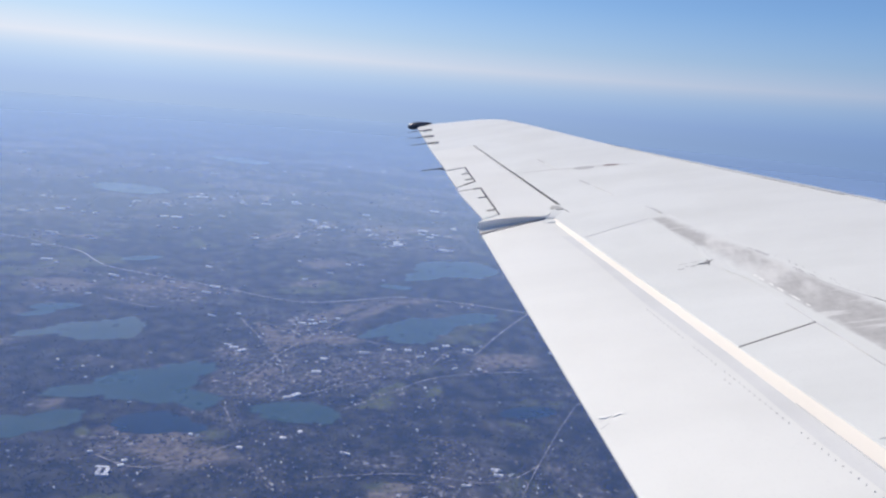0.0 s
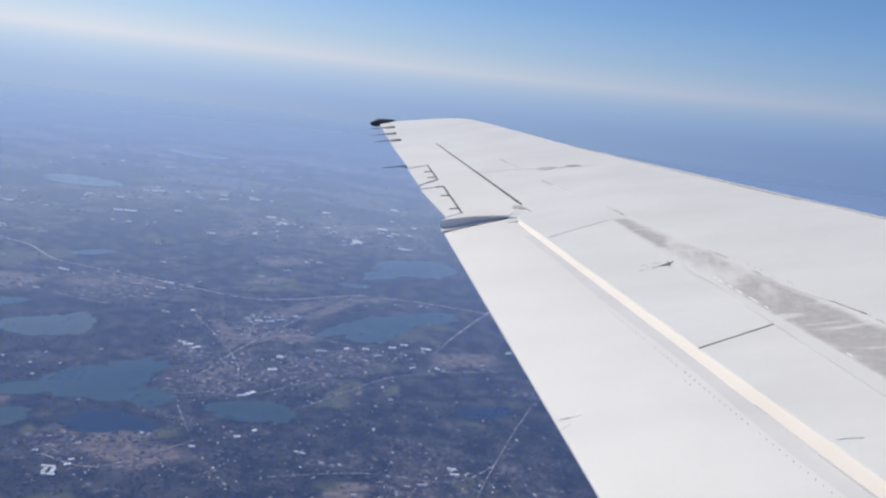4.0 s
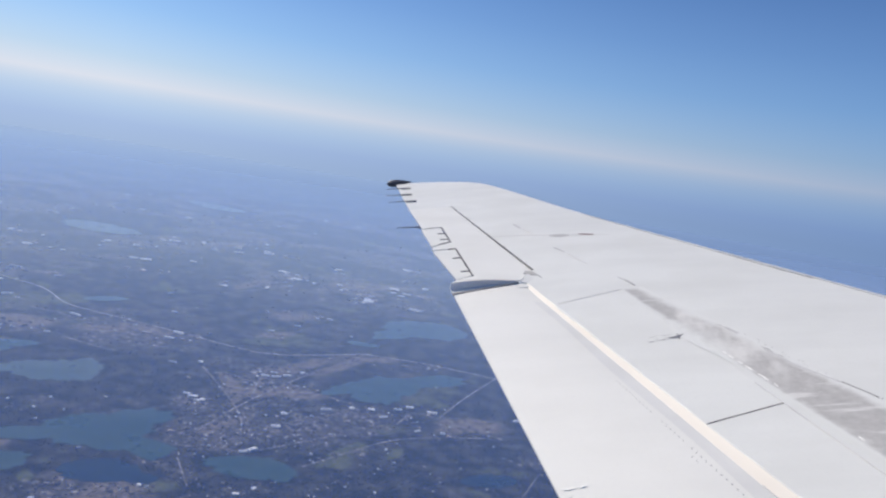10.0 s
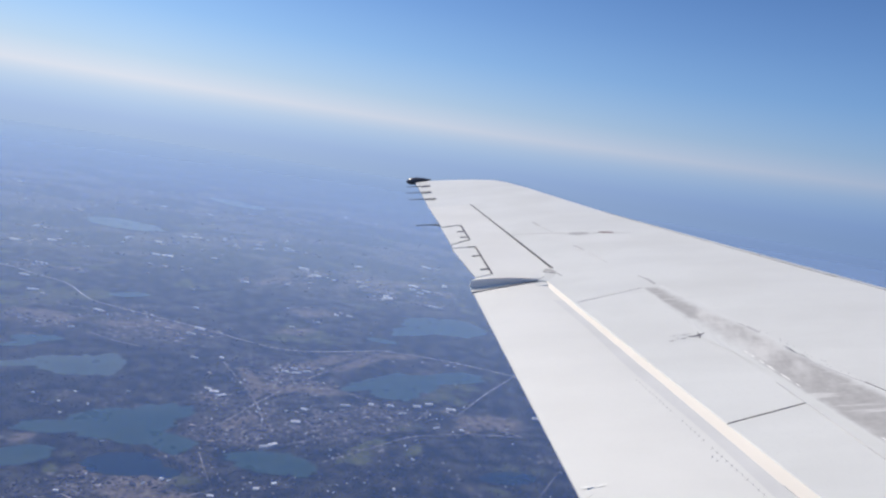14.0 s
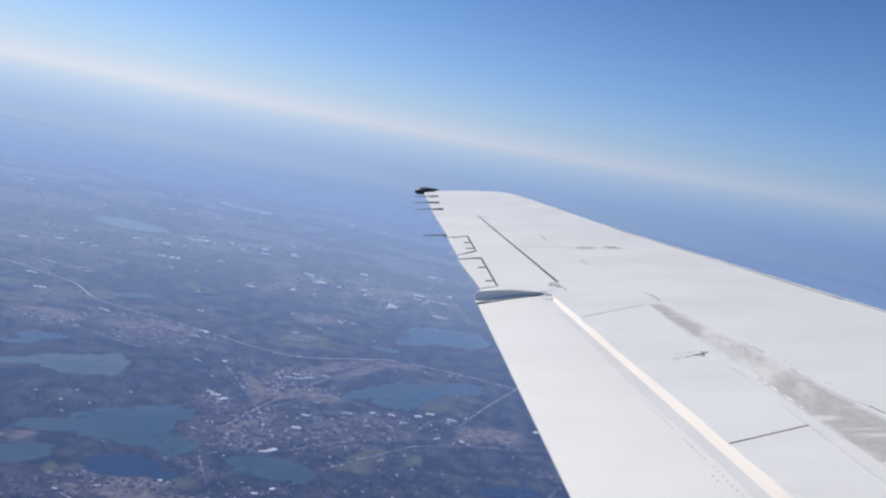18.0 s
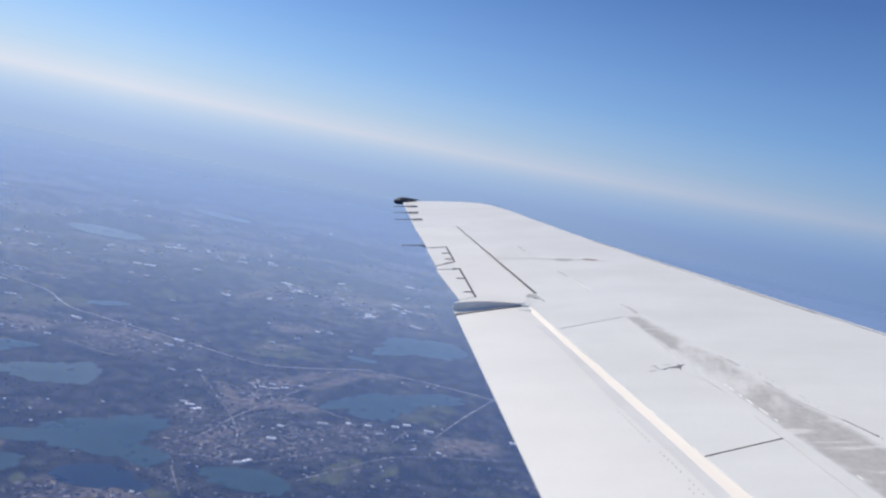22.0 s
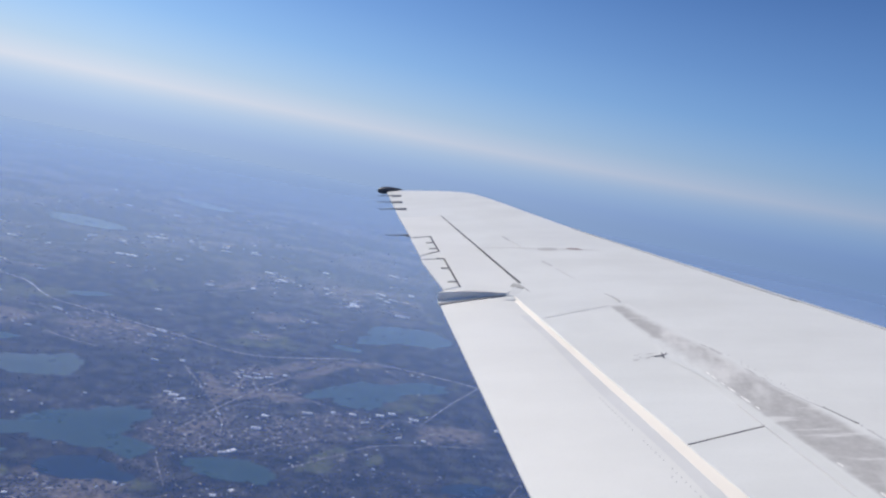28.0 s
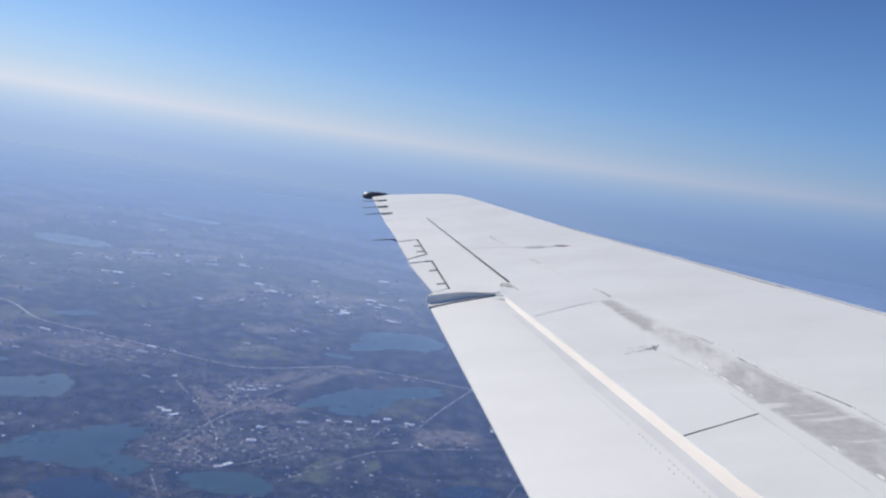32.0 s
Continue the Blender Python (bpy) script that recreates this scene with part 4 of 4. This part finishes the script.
def bank(name, radius, low, high, tones, dense):
    """An added glowing ring, painted as far haze, whose tone and density follow the height; paler towards the sun.
    Tones and densities go by height.
    """
    m = bpy.data.materials.new(name)
    m.use_nodes = True
    n = Nodes(m)
    n.tree.nodes.remove(n.bsdf)
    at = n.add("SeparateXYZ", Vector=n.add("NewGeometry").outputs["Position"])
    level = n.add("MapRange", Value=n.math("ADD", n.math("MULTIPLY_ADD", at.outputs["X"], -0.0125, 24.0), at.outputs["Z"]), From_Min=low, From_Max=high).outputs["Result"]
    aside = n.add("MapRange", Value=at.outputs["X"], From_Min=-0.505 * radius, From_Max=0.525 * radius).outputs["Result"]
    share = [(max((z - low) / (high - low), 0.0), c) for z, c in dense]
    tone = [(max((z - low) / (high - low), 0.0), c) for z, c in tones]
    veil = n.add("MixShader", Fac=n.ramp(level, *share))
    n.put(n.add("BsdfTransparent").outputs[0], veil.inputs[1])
    # the horizon's light is painted as emission; ASIDE dims it away from the sun
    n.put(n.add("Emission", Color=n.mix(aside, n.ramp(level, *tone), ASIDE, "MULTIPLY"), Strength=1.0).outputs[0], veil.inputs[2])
    n.put(veil.outputs[0], n.out.inputs["Surface"])
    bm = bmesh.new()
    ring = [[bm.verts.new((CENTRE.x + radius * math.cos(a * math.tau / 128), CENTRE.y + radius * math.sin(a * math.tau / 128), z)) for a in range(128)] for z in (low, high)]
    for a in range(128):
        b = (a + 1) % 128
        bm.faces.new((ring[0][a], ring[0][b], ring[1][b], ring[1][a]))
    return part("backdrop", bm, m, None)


tagged(bank("glowing_haze_backdrop", FAR, GROUND - 80, EYE.z + 1500.0,
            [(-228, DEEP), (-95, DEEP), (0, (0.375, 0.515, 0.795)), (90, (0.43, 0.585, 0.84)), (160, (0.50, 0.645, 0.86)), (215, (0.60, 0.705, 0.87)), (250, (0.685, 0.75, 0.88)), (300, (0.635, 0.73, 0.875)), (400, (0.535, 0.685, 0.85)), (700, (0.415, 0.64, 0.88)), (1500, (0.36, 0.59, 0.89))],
            [(-228, 1.0), (250, 1.0), (340, 0.93), (500, 0.72), (720, 0.48), (1000, 0.25), (1500, 0.0)]), "glowing backdrop painted as far blue haze under a pale sky", "haze", kind="structure")


# ---------------------------------------------------------------- trees and houses
def clear_of_water(xy, margin):
    ok = np.ones(len(xy), bool)
    for cx, cy, a, b, turn in LAKE_ROWS:
        ok &= inside(xy, cx, cy, a * 1.03 + margin, b * 1.03 + margin, turn) > 1
    return ok


def clear_of_roads(xy, margin):
    ok = np.ones(len(xy), bool)
    for x, y, half in ROAD_PTS:
        ok &= (xy[:, 0] - x) ** 2 + (xy[:, 1] - y) ** 2 > (half + margin) ** 2
    return ok


def town_share(xy):
    return soft(TOWNS, xy, 0.7)


def scatter(count, rng, least, most):
    """Places over the near land, thinning out with distance."""
    far = least * np.exp(rng.random(count) * math.log(most / least))
    turn = np.radians(rng.uniform(48, 142, count))
    return np.stack([CENTRE.x + far * np.cos(turn), CENTRE.y + far * np.sin(turn)], 1), far


def joined(name, shape, faces, xy, size, turn, mat, jitter, rng, lift=0.0):
    """One mesh of many copies of a small shape."""
    shape = np.array(shape, float)
    count, k = len(xy), len(shape)
    v = np.repeat(shape[None], count, 0) * size[:, None, :]
    v *= 1 + jitter * (rng.random((count, k, 3)) - 0.5)
    c, s = np.cos(turn)[:, None], np.sin(turn)[:, None]
    v = np.stack([v[..., 0] * c - v[..., 1] * s + xy[:, :1], v[..., 0] * s + v[..., 1] * c + xy[:, 1:], v[..., 2] + GROUND + lift], -1)
    me = bpy.data.meshes.new(name)
    fs = [tuple(i + n * k for i in f) for n in range(count) for f in faces]
    me.from_pydata(v.reshape(-1, 3).tolist(), [], fs)
    me.materials.append(mat)
    return new(name, me)


def speckled(name, stops, rough=0.85):
    m = material(name, rough=rough, spec=0.2)
    n = Nodes(m)
    pick = n.add("NewGeometry").outputs["Random Per Island"]
    ramp = n.ramp(pick, *stops)
    n.set(Base_Color=n.mix(n.math("MULTIPLY", n.noise(n.add("NewGeometry").outputs["Position"], 3.0, 3), 0.5), ramp, (0.06, 0.065, 0.05)))
    return m


CROWN = speckled("winter_woodland", ((0.0, (0.024, 0.031, 0.028)), (0.5, (0.036, 0.042, 0.036)), (0.9, (0.052, 0.053, 0.045)), (1.0, (0.08, 0.07, 0.058))))
xy, far = scatter(95000, rng, 205, 560)
keep = clear_of_water(xy, 0.3) & (fractal(xy, 0.05, 4, 13) + 0.12 > rng.random(len(xy)) * 0.35 + 0.30 + 0.55 * np.maximum(town_share(xy), stray_building(xy)))
keep &= 1.8 * (soft(SOILS, xy, 0.5) + soft(MEADOWS, xy, 0.5)) < rng.random(len(xy))
keep &= clear_of_roads(xy, 0.6)
keep &= rng.random(len(xy)) > (far - 270) / 290
xy, far = xy[keep], far[keep]
grow = (0.26 + 0.42 * rng.random(len(xy))) * np.clip(far / 420, 0.8, 1.5)
size = np.stack([grow, grow * rng.uniform(0.7, 1.4, len(xy)), grow * rng.uniform(0.5, 0.9, len(xy))], 1)
ICO = [(0, 0, 1.5), (0.8, 0, 1.0), (0.25, 0.76, 1.1), (-0.65, 0.47, 0.9), (-0.65, -0.47, 1.05), (0.25, -0.76, 0.95), (0.35, 0.3, 0.0), (-0.4, 0.1, 0.0), (0.1, -0.4, 0.0)]
ICO_F = [(0, 1, 2), (0, 2, 3), (0, 3, 4), (0, 4, 5), (0, 5, 1), (1, 6, 2), (2, 6, 7), (2, 7, 3), (3, 7, 4), (4, 7, 8), (4, 8, 5), (5, 8, 1), (1, 8, 6)]
tagged(joined("woodland", ICO, ICO_F, xy, size, rng.random(len(xy)) * math.tau, CROWN, 0.5, rng), "dark wooded patches between houses and lakes", "trees", kind="stuff")

ROOFS = speckled("mixed_roofs", ((0.0, (0.08, 0.075, 0.07)), (0.5, (0.13, 0.115, 0.11)), (0.78, (0.25, 0.215, 0.205)), (0.91, (0.48, 0.45, 0.44)), (1.0, (0.88, 0.88, 0.88))), 0.6)
xy, far = scatter(110000, rng, 205, 1400)
share = np.maximum(town_share(xy), 0.5 * np.clip(1.6 * stray_building(xy) - 0.45, 0, 1)) * np.clip(6 * fractal(xy, 0.045, 3, 29) - 2.2, np.clip(far / 1600 - 0.12, 0.1, 0.5), 1.2)
keep = clear_of_water(xy, 0.6) & (share * np.clip(3.2 * fractal(xy, 0.09, 4, 19) - 1.05, 0, 1.3) + 0.026 > rng.random(len(xy)) * 2.0) & clear_of_roads(xy, 0.5)
xy, far = xy[keep], far[keep]
more, near = scatter(60000, rng, 200, 430)
keep = clear_of_water(more, 0.6) & clear_of_roads(more, 0.5) & ((0.14 + 0.35 * np.clip((340 - near) / 70, 0, 1) + town_share(more)) * np.clip(3.4 * fractal(more, 0.07, 4, 23) - 1.1, 0, 1.2) * np.clip(6 * fractal(more, 0.06, 3, 31) - 2.4, 0.15, 1.2) > rng.random(len(more)) * 1.5)
xy, far = np.concatenate([xy, more[keep]]), np.concatenate([far, near[keep]])
along = ROAD_PTS[rng.integers(0, len(ROAD_PTS), 8000)]    # rows of houses and yards beside the roads
more = along[:, :2] + rng.normal(0, 2.6, (len(along), 2))
keep = clear_of_water(more, 0.6) & clear_of_roads(more, 0.5) & (np.clip(4 * fractal(more, 0.06, 3, 37) - 1.5, 0, 1) * (0.25 + town_share(more)) > rng.random(len(more)) * 1.1)
xy, far = np.concatenate([xy, more[keep]]), np.concatenate([far, np.hypot(more[keep, 0] - CENTRE.x, more[keep, 1] - CENTRE.y)])
grow = (0.24 + 0.8 * rng.random(len(xy)) ** 3) * np.clip(far / 420, 0.85, 2.4)
size = np.stack([grow * rng.uniform(1.0, 1.9, len(xy)), grow, grow * 0.8], 1)
HOUSE = [(-0.7, -0.5, 0), (0.7, -0.5, 0), (0.7, 0.5, 0), (-0.7, 0.5, 0), (-0.7, -0.5, 0.6), (0.7, -0.5, 0.6), (0.7, 0.5, 0.6), (-0.7, 0.5, 0.6), (-0.7, 0, 0.95), (0.7, 0, 0.95)]
HOUSE_F = [(0, 1, 5, 4), (2, 3, 7, 6), (1, 2, 6, 9, 5), (3, 0, 4, 8, 7), (4, 5, 9, 8), (6, 7, 8, 9)]
tagged(joined("suburb_houses", HOUSE, HOUSE_F, xy, size, np.round(rng.random(len(xy)) * 4) * math.pi / 4 + rng.normal(0, 0.2, len(xy)), ROOFS, 0.0, rng, 0.05),
       "many small houses with pale and brown roofs", "houses", kind="stuff")


# larger buildings, one by one
WALLS = [material("pale_wall", (0.55, 0.53, 0.5), 0.8), material("brick_wall", (0.30, 0.22, 0.18), 0.85)]


def roof_paint(name, colour):
    m = material(name, colour, 0.55)
    n = Nodes(m)
    n.set(Base_Color=n.mix(n.math("MULTIPLY", n.noise(n.coords(), 0.9, 4), 0.6), colour, tuple(c * 0.6 for c in colour)))
    return m


ROOF_MATS = [roof_paint("white_roof", (0.88, 0.88, 0.9)), roof_paint("pale_grey_roof", (0.6, 0.6, 0.62)), roof_paint("tan_roof", (0.5, 0.42, 0.36))]
LABELS = ["flat white-roofed commercial building among trees", "flat grey-roofed commercial building among trees", "low tan-roofed building among trees"]


def building(x, y, length, width, height, turn, kind):
    thing = empty("building", pose(x, y, GROUND + 0.1, rz=turn))
    a, b, h = length / 2, width / (2 if y < 650 else 1.1), height
    part("wall", slab([(-a, -b, h), (a, -b, h), (a, b, h), (-a, b, h)], h, 0), WALLS[kind == 2], thing)
    part("roof", slab([(-a - 0.08, -b - 0.08, h + 0.14), (a + 0.08, -b - 0.08, h + 0.14), (a + 0.08, b + 0.08, h + 0.14), (-a - 0.08, b + 0.08, h + 0.14)], 0.13, 0.03), ROOF_MATS[kind], thing)
    if length > 3:
        part("roof_unit", slab([(-a * 0.4, -b * 0.3, h + 0.42), (-a * 0.1, -b * 0.3, h + 0.42), (-a * 0.1, b * 0.3, h + 0.42), (-a * 0.4, b * 0.3, h + 0.42)], 0.28, 0.02), ROOF_MATS[1], thing)
    return tagged(thing, LABELS[kind], "building", "larger buildings of the suburbs")


for row in [
    (-426, 900, 14.4, 5.4, 0.9, 20, 0), (-436, 890, 7.2, 4.5, 0.8, 20, 1), (-384, 749, 11.5, 3.6, 0.8, 15, 0), (-396, 745, 8.6, 3.6, 0.8, 15, 1), (-253, 819, 13, 3.6, 0.9, -25, 0), (-229, 790, 10.8, 3.6, 0.9, -25, 0), (-142, 447, 5, 1.6, 0.7, 5, 0),
    (-135, 449, 6, 1.6, 0.7, 35, 0), (-139, 456, 4.5, 1.4, 0.7, 5, 0), (-130, 455, 5, 1.5, 0.7, 35, 0), (-163, 388, 5, 2.5, 0.8, 20, 0), (-157, 385, 5, 2.2, 0.7, 55, 0), (-168, 391, 4, 1.3, 0.6, 0, 0),
]:
    building(*row)
for row in [
    (-108, 335, 5, 2.2, 0.8, 60, 0), (-111, 331, 4, 2, 0.7, 30, 1), (-78, 418, 3, 2.2, 0.8, 20, 0), (-67, 422, 4.2, 2.2, 0.8, 10, 0), (-52, 431, 4.5, 2.2, 0.8, 20, 0), (-46, 439, 4.5, 2.4, 0.8, 20, 0), (-32, 437, 6, 2.2, 0.8, 5, 0),
    (-58, 414, 5, 1.6, 0.6, 40, 1), (-291, 619, 4.3, 1.8, 0.8, 10, 1), (-258, 559, 5, 1.8, 0.8, -10, 0), (-270, 690, 5, 2.7, 0.8, 20, 0), (-136, 739, 10.1, 4.5, 0.9, 15, 0), (-140, 750, 7.2, 3.6, 0.8, 15, 1),
]:
    building(*row)
for row in [
    (-126, 834, 11.5, 4.5, 0.9, -15, 0), (-94, 870, 6.5, 4.5, 0.9, 10, 0), (-88, 737, 10.1, 3.6, 0.8, -10, 1), (-294, 451, 4, 2, 0.6, 10, 1), (-375, 522, 8, 3, 0.8, 25, 0), (-412, 561, 7.9, 2.7, 0.8, 10, 1), (-434, 612, 11.5, 2.2, 0.8, 5, 1),
    (-347, 784, 7.2, 2.7, 0.8, 0, 1), (-245, 490, 6, 2, 0.8, 10, 2), (-228, 504, 8, 2.4, 0.8, -10, 0), (-227, 488, 7, 2.4, 0.8, 0, 1), (-306, 501, 9, 1.8, 0.8, -15, 0), (-186, 449, 3, 2, 0.8, 0, 0),
]:
    building(*row)
for row in [
    (-200, 439, 5, 1.4, 0.7, -10, 1), (-110, 389, 3.6, 2, 0.7, 10, 0), (-108, 369, 5, 3, 0.7, 20, 1), (-158, 624, 3.6, 2.7, 0.8, 0, 0), (-148, 629, 5, 2.2, 0.8, -15, 1), (-98, 289, 2.6, 1.4, 0.6, 20, 0), (-93, 297, 2.2, 1.4, 0.6, 60, 0),
    (-112, 275, 2.4, 1.3, 0.6, 0, 0), (-136, 280, 1.6, 1.2, 0.6, 0, 0), (-211, 321, 1.2, 1.0, 0.6, 0, 0), (-222, 349, 1.2, 1.0, 0.6, 0, 0), (-237, 337, 1.2, 1.0, 0.6, 0, 0), (-22, 406, 2.5, 1.6, 0.6, 0, 0),
]:
    building(*row)
for row in [
    (-36, 402, 4, 1.5, 0.6, 50, 1), (-123, 466, 3, 1.6, 0.7, 20, 0), (-91, 408, 6, 2, 0.7, 20, 1), (-209, 901, 8.6, 3.6, 0.9, 5, 0), (-136, 994, 13, 4.5, 0.9, -20, 0), (-170, 780, 6.5, 2.7, 0.8, -20, 1), (-182, 800, 5.8, 2.7, 0.8, 10, 0),
    (-112, 800, 7.2, 2.7, 0.8, -10, 0), (-340, 900, 11.5, 3.6, 0.9, 30, 1), (-310, 930, 13, 3.6, 0.9, 30, 1), (-500, 720, 8.6, 3.6, 0.9, 10, 1), (-520, 690, 10.1, 3.6, 0.9, 0, 1), (20, 452, 4, 2, 0.7, 20, 0),
]:
    building(*row)
for row in [
    (60, 505, 5, 2.5, 0.7, 0, 0), (113, 507, 6, 3, 0.8, 10, 0), (-242, 101, 4, 1.2, 0.7, 10, 0), (-240, 97, 4, 1.2, 0.7, 60, 0), (-236, 100, 4, 1.2, 0.7, 35, 0), (-262, 178, 5, 2, 0.7, 0, 1), (-206, 142, 5, 1.4, 0.6, 20, 0),
]:
    building(*row)

# a cross-shaped white school and the blocks round it
for row in [
    (-154.2, 244.3, 5.0, 1.0, 0.6, 10, 0),
    (-151.2, 239.1, 4.9, 1.0, 0.6, 10, 0),
    (-153.9, 241.4, 3.6, 1.3, 0.6, 100, 1),
    (-151.0, 242.0, 3.6, 1.3, 0.6, 100, 0),
    (-148.6, 247.5, 2.3, 1.0, 0.6, 40, 0),
    (-149.4, 251.4, 2.0, 1.0, 0.6, 40, 0),
    (-5.0, 289.0, 3.7, 1.1, 0.6, 5, 0),
    (-3.4, 284.8, 3.7, 1.1, 0.6, 5, 0),
    (5.4, 261.0, 1.1, 1.3, 0.6, 10, 0),
]:
    building(*row)
for row in [
    (5.5, 254.9, 1.1, 1.2, 0.6, 10, 0),
    (5.7, 249.0, 1.1, 1.2, 0.6, 10, 1),
    (-1.2, 258.5, 1.0, 1.0, 0.6, 0, 1),
    (-0.3, 253.8, 1.0, 1.0, 0.6, 0, 0),
    (21.1, 255.8, 2.8, 1.1, 0.6, 5, 0),
    (21.2, 251.9, 2.7, 1.1, 0.6, 5, 1),
    (-15.6, 272.3, 3.8, 0.9, 0.6, 8, 1),
    (-21.2, 269.3, 2.3, 0.8, 0.6, 0, 2),
    (-68.8, 283.6, 4.7, 0.8, 0.6, -8, 0),
]:
    building(*row)

pick = random.Random(12)
for x, y, a, b, turn, built in TOWNS:
    for k in range(round((5 if y > 540 else 2.6) * built)):
        u, d = pick.uniform(0, math.tau), math.sqrt(pick.random())
        spot = (x + 0.9 * a * d * math.cos(u), y + 0.8 * b * d * math.sin(u))
        if y < 1500 and clear_of_water(np.array([spot]), 3.0)[0]:
            building(*spot, pick.uniform(0.003, 0.010 if y > 540 else 0.008) * y, pick.uniform(0.0015, 0.004) * y, 0.9 if y > 540 else 0.6, pick.choice((12, 20, -15, 100)) + pick.uniform(-6, 6), pick.choice((0, 1, 1, 2, 2)))
